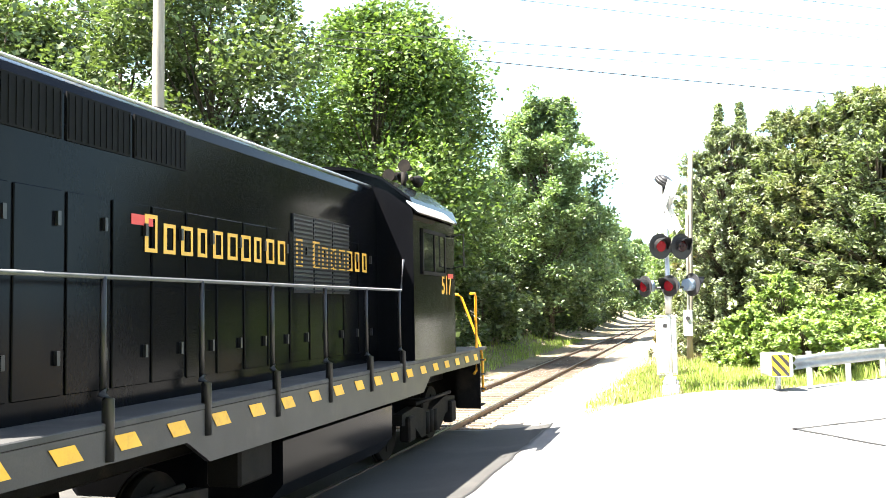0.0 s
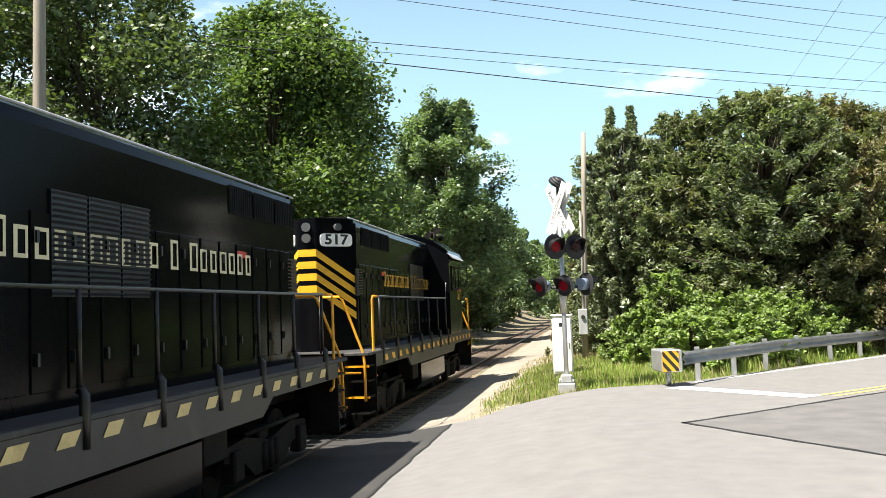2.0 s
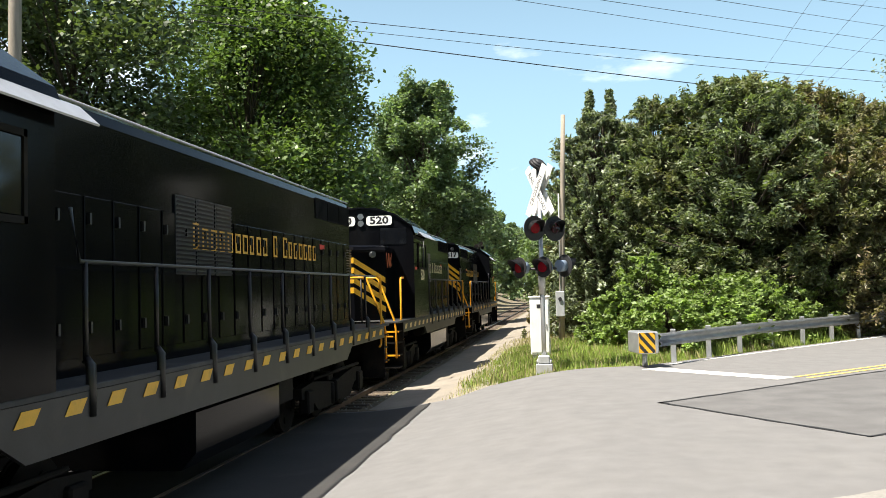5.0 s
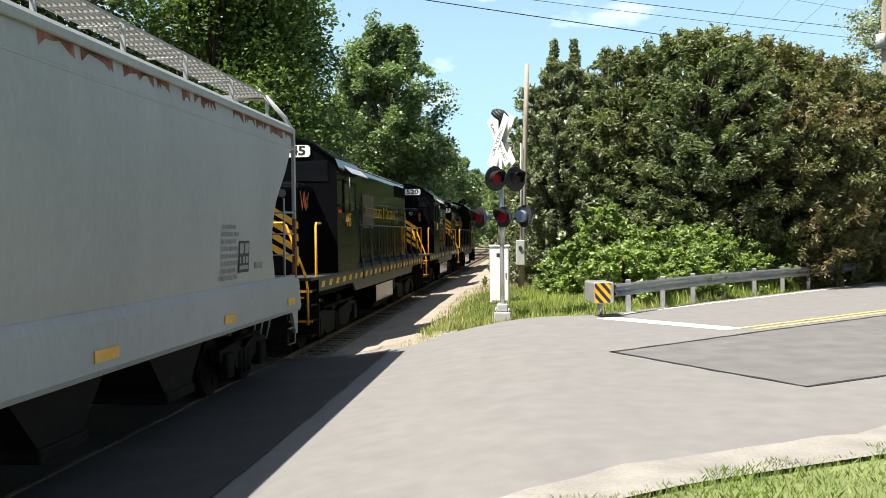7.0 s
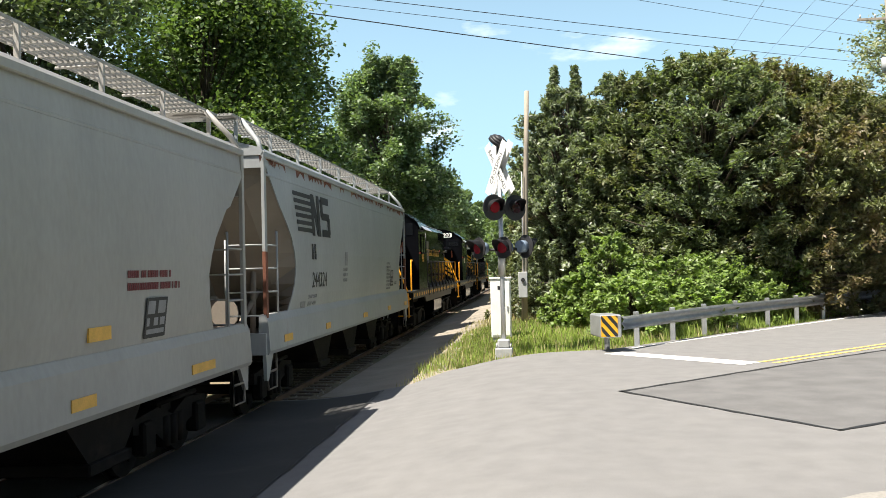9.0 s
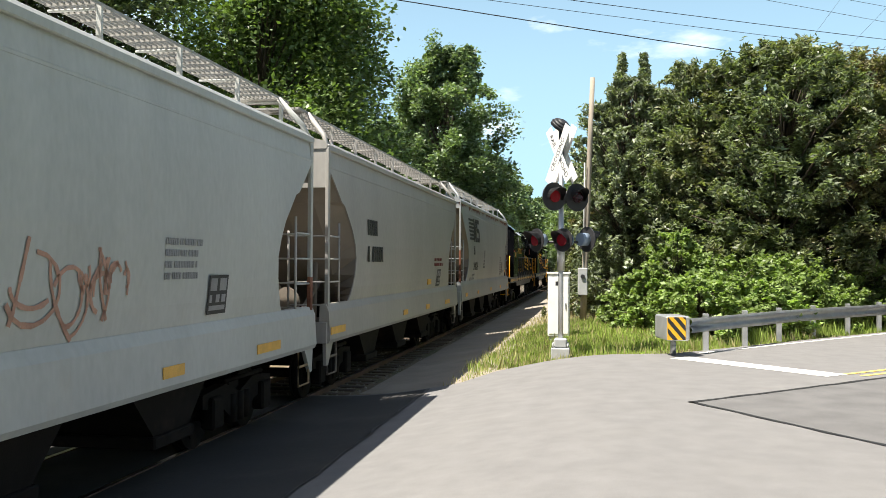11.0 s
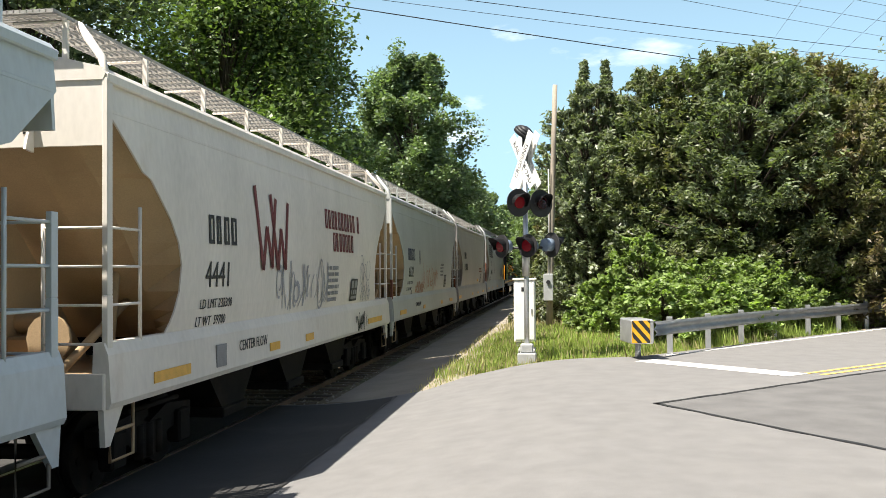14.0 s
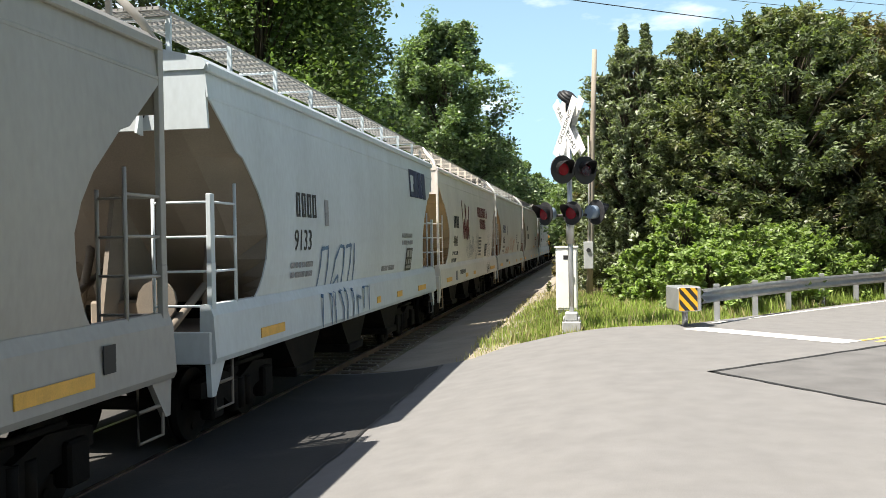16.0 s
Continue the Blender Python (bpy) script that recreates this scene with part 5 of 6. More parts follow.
    for ye, sy in ((y0, -1), (y1, 1)):
        pil = box(-1.05, 1.05, min(ye, ye - sy * 0.06), max(ye, ye - sy * 0.06), 0.42, deck, 0.01)
        part("pilot", pil, BLACK_GRIMY, loco)
        part("end_rail", tube([(-0.55, ye - sy * 0.06, 2.86), (0.55, ye - sy * 0.06, 2.86)], 0.02, 6), RAIL_PALE, loco)
        bar = tube([(-0.5, ye + sy * 0.1, 1.6), (-0.9, ye + sy * 0.12, 1.58), (-0.98, ye + sy * 0.12, 1.35), (-0.98, ye + sy * 0.12, 1.1)], 0.024, 6)
        tube([(0.5, ye + sy * 0.1, 1.6), (0.9, ye + sy * 0.12, 1.58), (0.98, ye + sy * 0.12, 1.35), (0.98, ye + sy * 0.12, 1.1)], 0.024, 6, bar)
        tube([(-1.4, ye + sy * 0.05, 1.32), (1.4, ye + sy * 0.05, 1.32)], 0.022, 6, bar)
        part("cut_lever", bar, RAIL_YELLOW, loco, "orange-yellow uncoupling lever")
        for x in (-0.75, -0.6, -0.45, 0.45, 0.6, 0.75):
            tube([(x, ye + sy * 0.03, 1.2), (x, ye + sy * 0.2, 1.05), (x * 0.95, ye + sy * 0.26, 0.75), (x * 0.85, ye + sy * 0.2, 0.5)], 0.022, 6, hose := bmesh.new())
            part("air_hose", hose, STEEL_DULL, loco, "hanging rubber air hose")
        part("rail_post", tube([(0.55, ye - sy * 0.06, 2.86), (0.55, ye - sy * 0.06, deck)], 0.022, 6), RAIL_DARK, loco)
        part("rail_post", tube([(-0.55, ye - sy * 0.06, 2.86), (-0.55, ye - sy * 0.06, deck)], 0.022, 6), RAIL_DARK, loco)
        coupler(loco, sy * (h + 0.16), sy)
    # fuel tank and trucks
    tank = [(-1.3, 1.3), (-1.45, 1.1), (-1.45, 0.62), (-1.25, 0.4), (1.25, 0.4), (1.45, 0.62), (1.45, 1.1), (1.3, 1.3)]
    span = 1.9 if axles == 2 else 1.6
    part("fuel_tank", prism(tank, 1, -span, span), BLACK, loco, "rounded black fuel tank")
    for sx in (-1, 1):
        part("air_reservoir", tube([(sx * 1.2, -span - 1.1, 1.22), (sx * 1.2, -span - 0.1, 1.22)], 0.16, 12), BLACK_GRIMY, loco)
        part("battery_box", box(min(sx * 1.0, sx * 1.4), max(sx * 1.0, sx * 1.4), span + 0.15, span + 0.9, 0.75, 1.3, 0.03), BLACK_GRIMY, loco)
    reach = h - (3.75 if axles == 2 else 4.6)
    for sy in (-1, 1):
        truck(loco, sy * reach, axles, 0.508, 1.12)
    TRAIN.append((loco, center, -1 if flip else 1))
    return loco


locomotive("517", 11.4, 17.12, 2, True, 0.78, -1.5, 5.95, GOLD, 1.58, 0.6)
locomotive("520", -6.2, 17.12, 2, False, 1.85, -0.3, 7.0, CREAM, 0.9, 1.5, STRIPE_PALE)
locomotive("445", -25.5, 21.1, 3, False, 2.6, -1.0, 8.6, GOLD)
hopper("a", -45.0, 17.8, GREY_NS, GREY_DIRT, dict(draw=draw_ns, number="244324", foot=RUST, tall=1.066, label="weathered grey covered hopper car with a rusty eave"))
hopper("b", -61.7, 15.6, GREY_B, GREY_DIRT, dict(draw=draw_two, label="dusty grey covered hopper car with rounded sides"))
hopper("c", -77.25, 15.6, GREY_C, TAN, dict(draw=draw_three, gap=0.32, number="6132", foot=RUST, label="pale grey covered hopper car with faint tan graffiti"))
hopper("d", -92.85, 15.6, CREAM_CAR, TAN, dict(draw=draw_four, gap=0.32, number="4441", label="cream covered hopper car with maroon lettering and graffiti"))
hopper("e", -108.45, 15.6, WHITE_CAR, GREY_DIRT, dict(draw=draw_gatx, number="9133", short_post=True, label="white covered hopper car with a dark blue emblem"))
hopper("f", -124.05, 15.6, GREY_B, GREY_DIRT, dict(draw=draw_six, label="dusty grey-white covered hopper car with rounded sides"))

# ---- crossing signal ----
def lamp_unit(parent, at, face, lit, r=0.3):
    """A flashing-light head: round background, housing, deep hood and red lens, facing along face."""
    f = Vector(face).normalized()
    c = Vector(at)
    back = part("background", disc(c, f, r, 0.025, 28), SIGNAL_BLACK, parent, "round black signal background")
    part("housing", disc(c - f * 0.1, f, 0.14, 0.2, 18), LAMP_BACK, back, "grey lamp housing")
    part("lens", disc(c + f * 0.03, f, 0.125, 0.04, 22), LENS_LIT if lit else LENS_RED, back, "red signal lens")
    bm = bmesh.new()
    u = f.cross(Vector((0, 0, 1))).normalized()
    w = Vector((0, 0, 1))
    ring0, ring1 = [], []
    for k in range(13):
        a = radians(-25 + k * 230 / 12)
        d = u * math.cos(a) + w * math.sin(a)
        ring0.append(bm.verts.new(c + d * 0.185 + f * 0.01))
        ring1.append(bm.verts.new(c + d * 0.185 + f * (0.1 + 0.22 * max(math.sin(a), 0))))
    for k in range(12):
        bm.faces.new((ring0[k], ring0[k + 1], ring1[k + 1], ring1[k]))
    bmesh.ops.solidify(bm, geom=bm.faces[:], thickness=0.012)
    part("hood", bm, SIGNAL_BLACK, back, "black lamp hood")
    return back


SX, SY = -0.66, 22.0
SZ = level(SX, SY) + 0.08
sig = tagged(empty("crossing_signal", pose(SX, SY, SZ)), "railway crossing signal mast with crossbuck and red lamps", "crossing signal")
mast = tube([(0, 0, 0), (0, 0, 1.2), (0, 0, 4.55)], 0.055, 16)
part("mast", mast, STEEL, sig, "silver-grey steel pole")
part("mast_sleeve", tube([(0, 0, 1.75), (0, 0, 2.5)], 0.085, 16), STEEL, sig)
bs = box(-0.2, 0.2, -0.2, 0.2, -0.2, 0.1, 0.02)
box(-0.14, 0.14, -0.14, 0.14, 0.1, 0.3, 0.03, bs)
for sx in (-0.16, 0.16):
    for sy in (-0.16, 0.16):
        tube([(sx, sy, 0.1), (sx, sy, 0.2)], 0.02, 6, bs)
part("mast_base", bs, STEEL_DULL, sig, "bolted cast base")
bell = bmesh.new()
tube([(0, 0, 4.55), (0, 0, 4.75)], 0.06, 10, bell)
axis = Vector((0.55, -0.35, 0.75)).normalized()
hub = Vector((0.0, 0.0, 4.86))
tube([hub - axis * 0.06, hub, hub + axis * 0.02], 0.24, 20, bell)
tube([hub + axis * 0.02, hub + axis * 0.08], 0.23, 20, bell, 0.19)
tube([hub + axis * 0.08, hub + axis * 0.13], 0.19, 20, bell, 0.08)
part("bell", bell, SIGNAL_BLACK, sig, "black crossing bell on the mast top")
FACE = Vector((0.62, -0.78, 0)).normalized()


def blade(face, z, lean, off, words):
    """One crossbuck blade with its black lettering."""
    f = Vector(face).normalized()
    rot = Matrix.Rotation(math.atan2(f.x, -f.y), 4, "Z") @ Matrix.Rotation(radians(90), 4, "X")
    m = Matrix.Translation(Vector((0, 0, z)) + f * off) @ rot @ Matrix.Rotation(radians(lean), 4, "Z")
    bm = box(-0.69, 0.69, -0.115, 0.115, -0.006, 0.006, 0.003)
    for v in bm.verts:
        v.co = m @ v.co
    b = part("crossbuck_blade", bm, WHITE, sig, "white crossbuck blade")
    for text, x in words:
        letters("blade_text", text, 0.17, m @ pose(x, 0, 0.008), INK, b, 1.0)


FACE_B = Vector((-0.8, -0.6, 0))
blade(FACE_B, 4.24, 57, 0.09, [("CROSSING", 0)])
blade(FACE_B, 4.24, -57, 0.075, [("RAIL", -0.36), ("ROAD", 0.36)])
blade(-FACE_B, 4.24, 57, 0.09, [])
blade(-FACE_B, 4.24, -57, 0.075, [])
SIDEF = FACE.cross(Vector((0, 0, 1))).normalized()
arm = tube([Vector((0, 0, 3.3)) - SIDEF * 0.42, Vector((0, 0, 3.3)) + SIDEF * 0.42], 0.03, 8)
box(-0.11, 0.11, -0.11, 0.11, 3.18, 3.44, 0.02, arm)
part("lamp_arm", arm, SIGNAL_BLACK, sig)
lamp_unit(sig, Vector((0, 0, 3.32)) - SIDEF * 0.3 + FACE * 0.16, FACE, False)
lamp_unit(sig, Vector((0, 0, 3.32)) + SIDEF * 0.3 + FACE * 0.16, FACE, True)
arm = tube([(-0.6, 0, 2.36), (0.6, 0, 2.36)], 0.03, 8)
box(-0.1, 0.1, -0.1, 0.1, 2.25, 2.6, 0.02, arm)
part("lamp_arm", arm, SIGNAL_BLACK, sig)
LEFTF = Vector((-0.55, -0.83, 0))
lamp_unit(sig, (-0.52, -0.1, 2.4), (-0.75, -0.66, 0), True, 0.25)
lamp_unit(sig, (0.05, -0.2, 2.4), (-0.6, -0.8, 0), True, 0.25)
lamp_unit(sig, (0.55, 0.06, 2.42), (0.75, 0.66, 0), False, 0.27)

cab = tagged(empty("equipment_cabinet", pose(-0.88, 26.6, level(-0.88, 26.6) - 0.02)), "tall white metal signal equipment cabinet on the verge", "cabinet")
part("body", box(-0.28, 0.28, -0.22, 0.22, 0.12, 1.75, 0.015), WHITE, cab)
part("plinth", box(-0.24, 0.24, -0.19, 0.19, 0, 0.12), STEEL_DULL, cab)
part("lid", box(-0.31, 0.31, -0.25, 0.25, 1.75, 1.8, 0.012), WHITE, cab)
dr = part("door", box(-0.25, 0.25, -0.235, -0.22, 0.18, 1.68, 0.006), WHITE, cab)
part("handle", box(0.17, 0.2, -0.26, -0.235, 0.85, 1.0, 0.006), STEEL, dr)
part("notice", box(-0.08, 0.04, -0.24, -0.2355, 1.45, 1.56), INK, dr, "small dark notice")


def pole(name, x, y, h, r, lean=(0, 0), label=""):
    z = level(x, y) - 0.2
    p = tagged(empty(name, pose(x, y, z)), label, "utility pole")
    part("shaft", tube([(lean[0] * k / 4, lean[1] * k / 4, h * k / 4) for k in range(5)], r, 14, None, r * 0.72), POLE_WOOD, p)
    return p


wp = pole("wooden_pole", -0.34, 33.0, 8.35, 0.11, (0.3, 0), "thin weathered wooden pole beside the crossing")
mb = part("meter_box", box(-0.16, 0.16, -0.3, -0.1, 1.1, 2.0, 0.02), STEEL_DULL, wp, "grey metal meter box")
part("meter", disc((0, -0.32, 1.72), (0, 1, 0), 0.07, 0.06, 14), SIGNAL_BLACK, mb)
part("conduit", tube([(0.02, -0.12, 2.0), (0.05, -0.13, 5.5)], 0.025, 6), STEEL_DULL, wp)
lp = pole("utility_pole", -15.6, 24.0, 15.0, 0.22, (0.1, 0), "tall brown wooden utility pole among the trees")
part("insulator", disc((0.0, 0, 13.2), (0, 0, 1), 0.06, 0.2, 10), STEEL_DULL, lp)
bp = pole("utility_pole", 20.3, 54.0, 19.5, 0.24, (-0.2, 0), "tall wooden utility pole with two crossarms")
lamp = tagged(empty("street_lamp", pose(20.3, 54.0, 11.2)), "dark street lamp on a long arm of the wooden pole", "street lamp")
part("arm", tube([(-0.1, -0.24, 0), (-1.2, -0.5, 0.42), (-2.7, -0.9, 0.62)], 0.05, 8), STEEL_DULL, lamp, "thin grey metal arm")
bm = tube([(-2.6, -0.88, 0.62), (-2.9, -0.95, 0.62), (-3.3, -1.05, 0.56), (-3.5, -1.1, 0.52)], 0.17, 12, None, 0.1)
part("lamp_head", bm, SIGNAL_BLACK, lamp, "dark rounded lamp head")
for z, w in ((15.2, 1.9), (17.0, 1.6)):
    ca = part("crossarm", box(-w, w, -0.2, -0.08, z - 0.07, z + 0.07, 0.01), POLE_WOOD, bp)
    for k in (-0.92, -0.5, 0.5, 0.92):
        part("insulator", tube([(k * w, -0.14, z + 0.06), (k * w, -0.14, z + 0.28)], 0.05, 8), STEEL_DULL, ca, "grey insulator")
tk = part("transformer", disc((-0.45, -0.2, 12.6), (0, 0, 1), 0.25, 0.8, 16), STEEL_DULL, bp, "grey transformer can")


def wire(a, b, sag, r, mat=WIRE, n=24):
    a, b = Vector(a), Vector(b)
    pts = [a.lerp(b, k / n) - Vector((0, 0, sag * 4 * (k / n) * (1 - k / n))) for k in range(n + 1)]
    return tagged(part("overhead_wire", tube(pts, r, 5), mat, None), "dark overhead utility wire across the sky", "wire", "overhead wires")


def span(p, q, back, ahead, sag, r, far=1.0):
    p, q = (Vector(c) * far - Vector((0.03, 0.09, 2.49)) * (far - 1) for c in (p, q))
    wire(p - (q - p) * back, q + (q - p) * ahead, sag, r)


span((-19.7, 32, 14.12), (14.38, 54, 13.0), 0.3, 0.18, 0.25, 0.024)
span((-15.67, 32, 13.87), (16.94, 54, 14.34), 0.4, 0.1, 0.2, 0.016)
span((-15.17, 36, 14.47), (16.92, 54, 13.79), 0.4, 0.1, 0.2, 0.013)
span((-2.78, 30, 12.4), (17.61, 54, 15.22), 1.2, 0.12, 0.1, 0.016, 1.6)
span((-0.06, 30, 12.22), (19.73, 54, 15.56), 1.2, 0.05, 0.1, 0.016, 1.6)
span((3.52, 30, 12.0), (19.77, 54, 16.41), 1.2, 0.05, 0.1, 0.016, 1.6)
span((6.38, 30, 11.82), (19.82, 54, 17.45), 1.2, 0.05, 0.1, 0.016, 1.6)
span((12.21, 45, 16.32), (19.83, 95, 23.3), 0.9, 0.6, 0.1, 0.016, 1.6)
span((14.82, 45, 16.16), (23.15, 95, 22.54), 0.9, 0.6, 0.1, 0.016, 1.6)
span((15.8, 45, 15.0), (25.9, 95, 22.11), 0.9, 0.6, 0.1, 0.016, 1.6)

# ---- guardrail ----
gr = tagged(empty("guardrail"), "galvanised steel guardrail with a striped end marker", "guardrail")
GA, GB, GC = Vector((2.0, 21.9)), Vector((5.2, 26.8)), Vector((45, 74.5))


def along(s):
    l1 = (GB - GA).length
    return GA.lerp(GB, s / l1) if s < l1 else GB + (GC - GB).normalized() * (s - l1)


bm = bmesh.new()
prev = None
prof = [(0.0, -0.155), (0.05, -0.13), (0.08, -0.09), (0.05, -0.04), (0.0, 0.0), (0.05, 0.04), (0.08, 0.09), (0.05, 0.13), (0.0, 0.155)]
for k in range(61):
    s = k * 1.1
    p, q = along(s), along(s + 0.1)
    d = (q - p).normalized()
    side = Vector((d.y, -d.x))
    z = level(p.x, p.y) + 0.6
    ring = [bm.verts.new((p.x + side.x * a, p.y + side.y * a, z + b)) for a, b in prof]
    if prev:
        for i in range(8):
            bm.faces.new((prev[i], prev[i + 1], ring[i + 1], ring[i])).smooth = True
    prev = ring
bmesh.ops.solidify(bm, geom=bm.faces[:], thickness=0.01)
part("beam", bm, STEEL, gr, "corrugated steel beam")
for k in range(32):
    p = along(0.9 + k * 1.95)
    z = level(p.x, p.y)
    ps = box(p.x - 0.12, p.x + 0.0, p.y, p.y + 0.12, z - 0.2, z + 0.82, 0.008)
    part("post", ps, STEEL, gr, "steel guardrail post")
d0 = (GB - GA).normalized()
n0 = Vector((0.2, -0.98))
u0 = Vector((0.98, 0.2))
ez = level(GA.x, GA.y) + 0.33
em = Matrix(((u0.x, -n0.x, 0, 1.7), (u0.y, -n0.y, 0, 21.35), (0, 0, 1, ez), (0, 0, 0, 1)))
bm = box(-0.2, 0.28, 0.0, 0.9, 0.0, 0.5, 0.03)
for v in bm.verts:
    v.co = em @ v.co
part("end_terminal", bm, STEEL, gr, "boxed steel end terminal")
bm = box(-0.19, 0.19, -0.012, 0.0, 0.02, 0.48)
for v in bm.verts:
    v.co = em @ v.co
mk = part("end_marker", bm, STRIPE, gr, "yellow and black striped marker plate")
for k in range(4):
    c = -0.3 + k * 0.2
    x_lo, x_hi = -0.185, 0.185
    bm = bmesh.new()
    n = 8
    cells = []
    for q in range(n + 1):
        z = 0.02 + 0.46 * q / n
        cc = c + 0.28 - 0.4 * q / n
        a, b = max(cc - 0.05, x_lo), min(cc + 0.05, x_hi)
        if b > a:
            cells.append(((a, z), (b, z)))
    if len(cells) > 1:
        rows = [[bm.verts.new(em @ Vector((x, -0.016, z))) for x, z in pr] for pr in cells]
        for r0, r1 in zip(rows, rows[1:]):
            bm.faces.new((r0[0], r0[1], r1[1], r1[0]))
        part("stripe", bm, INK, mk)
tp = bmesh.new()
tube([em @ Vector((0.05, 0.4, 0.0)), em @ Vector((0.05, 0.4, -0.35))], 0.06, 8, tp)
part("post", tp, STEEL, gr, "steel guardrail post")


# ---- plants ----
def leaf_mesh(name, centers, sizes, seed, flat=0.0, aspect=0.6, droop=0.0):
    """Many small folded leaves at the given places, as one mesh."""
    rng = np.random.default_rng(seed)
    n = len(centers)
    a = rng.normal(size=(n, 3))
    a[:, 2] = a[:, 2] * (1 - flat) - droop
    a /= np.linalg.norm(a, axis=1, keepdims=True)
    b = rng.normal(size=(n, 3))
    b[:, 2] *= 1 - flat
    b -= (b * a).sum(1, keepdims=True) * a
    b /= np.linalg.norm(b, axis=1, keepdims=True)
    c = np.cross(a, b)
    s = sizes[:, None]
    v = np.empty((n, 4, 3))
    v[:, 0] = centers - a * s
    v[:, 1] = centers + b * s * aspect + c * s * 0.18
    v[:, 2] = centers + a * s
    v[:, 3] = centers - b * s * aspect + c * s * 0.18
    me = bpy.data.meshes.new(name)
    me.vertices.add(n * 4)
    me.vertices.foreach_set("co", v.reshape(-1))
    me.loops.add(n * 4)
    me.loops.foreach_set("vertex_index", np.arange(n * 4, dtype=np.int32))
    me.polygons.add(n)
    me.polygons.foreach_set("loop_start", np.arange(0, n * 4, 4, dtype=np.int32))
    me.polygons.foreach_set("loop_total", np.full(n, 4, dtype=np.int32))
    me.update(calc_edges=True)
    return me


def crown_points(seed, height, base, radius, lobes, per, shape, fill=0.3, lump=1.0):
    """Leaf places: clumps on the ends of limbs, gathered into an uneven crown."""
    rng = np.random.default_rng(seed)
    pts, tips = [], []
    for k in range(lobes):
        u = rng.random()
        z = base + (height - base) * (u ** 0.85)
        k2 = (z - base) / (height - base)
        w = radius * shape(k2) * rng.uniform(0.45, 1.0 + 0.35 * (1 - lump))
        ang = rng.uniform(0, 2 * np.pi)
        c = np.array([np.cos(ang) * w, np.sin(ang) * w, z])
        tips.append(c)
        r = lump * radius * rng.uniform(0.16, 0.36) * ((0.55 + 0.45 * shape(k2)) if shape is round_shape else 0.14 + 0.42 * shape(k2))
        d = rng.normal(size=(per, 3))
        d /= np.linalg.norm(d, axis=1, keepdims=True)
        rad = r * np.where(rng.random(per) < fill, rng.random(per), rng.normal(1.0, 0.16, per))
        if lump < 1 or shape is cone_shape:
            # sprays that reach outwards and up
            ax = np.array([c[0], c[1], 0]) / (w + 0.01) * 0.7 + rng.normal(size=3) * 0.45 + np.array([0, 0, 0.5])
            ax /= np.linalg.norm(ax)
            along = d @ ax
            q = c + (d * 0.72 + ax * (along * 1.25)[:, None]) * rad[:, None] * rng.uniform(0.75, 1.25, per)[:, None]
        else:
            q = c + d * rad[:, None] * np.array([1.1, 1.1, 0.8])
        q[:, 2] -= 0.12 * ((q[:, 0] - c[0]) ** 2 + (q[:, 1] - c[1]) ** 2)
        pts.append(q)
    return np.concatenate(pts), tips


def round_shape(k):
    return math.sqrt(max(1 - (2 * k - 0.85) ** 2 / 1.4, 0.05))


def cone_shape(k):
    return 1.25 * max(1.0 - k, 0.02) ** 1.0


TREES = {}


def tree(name, x, y, height, radius, leaf, seed, label, base=0.22, lobes=60, per=260, size=0.2, shape=round_shape, turn=0.0, trunk=0.25, droop=0.0, aspect=0.6, group="trees along the railway", sink=0.25, lump=1.0):
    key = (seed, height, radius, leaf.name)
    m = pose(x, y, level(x, y) - sink, 0, 0, turn)
    if key in TREES:
        return copy_thing(TREES[key], m)
    t = tagged(empty(name, m), label, "tree", group)
    pts, tips = crown_points(seed, height, height * base, radius, lobes, per, shape, lump=lump)
    rng = np.random.default_rng(seed + 1)
    sizes = size * rng.uniform(0.6, 1.35, len(pts))
    me = leaf_mesh("crown", pts, sizes, seed + 2, 0.5, aspect, droop)
    me.materials.append(leaf)
    cr = new("crown", me)
    cr.parent = t
    bm = tube([(0, 0, 0), (0.06, 0.03, height * 0.2), (-0.05, 0.08, height * 0.5), (0.03, 0, height * 0.85)], trunk, 10, None, trunk * 0.2)
    for k, c in enumerate(tips[::2]):
        z0 = max(c[2] * 0.62, height * 0.12)
        tube([(0, 0, z0), (c[0] * 0.5, c[1] * 0.5, (z0 + c[2]) / 2 + 0.2), tuple(c)], trunk * 0.28, 5, bm, trunk * 0.06)
    part("trunk", bm, BARK, t)
    TREES[key] = t
    return t


MAPLE = "broad green maple tree with dense sunlit leaves"
OAK = "dark green oak tree with an open crown"
tree("maple_tree", -14.3, 40.0, 15.2, 5.4, LEAF, 11, MAPLE, 0.12, 110, 800, 0.12)
tree("oak_tree", -17.8, 31.0, 14.6, 4.8, LEAF_DARK, 12, OAK, 0.25, 60, 560, 0.115)
tree("oak_tree", -23.5, 33.5, 14.6, 4.8, LEAF_DARK, 12, OAK, 0.25, 60, 560, 0.115, turn=130)
tree("oak_tree", -21.5, 24.0, 12.2, 4.4, LEAF_DARK, 13, OAK, 0.22, 52, 540, 0.115)
tree("oak_tree", -28.5, 28.0, 12.2, 4.4, LEAF_DARK, 13, OAK, 0.22, 52, 540, 0.115, turn=70)
tree("maple_tree", -16.5, 52.0, 15.2, 5.4, LEAF, 11, MAPLE, 0.12, 110, 800, 0.12, turn=140)
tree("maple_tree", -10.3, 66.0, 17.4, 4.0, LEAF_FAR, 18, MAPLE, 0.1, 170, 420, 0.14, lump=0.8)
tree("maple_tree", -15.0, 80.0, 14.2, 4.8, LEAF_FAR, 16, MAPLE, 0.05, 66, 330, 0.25)
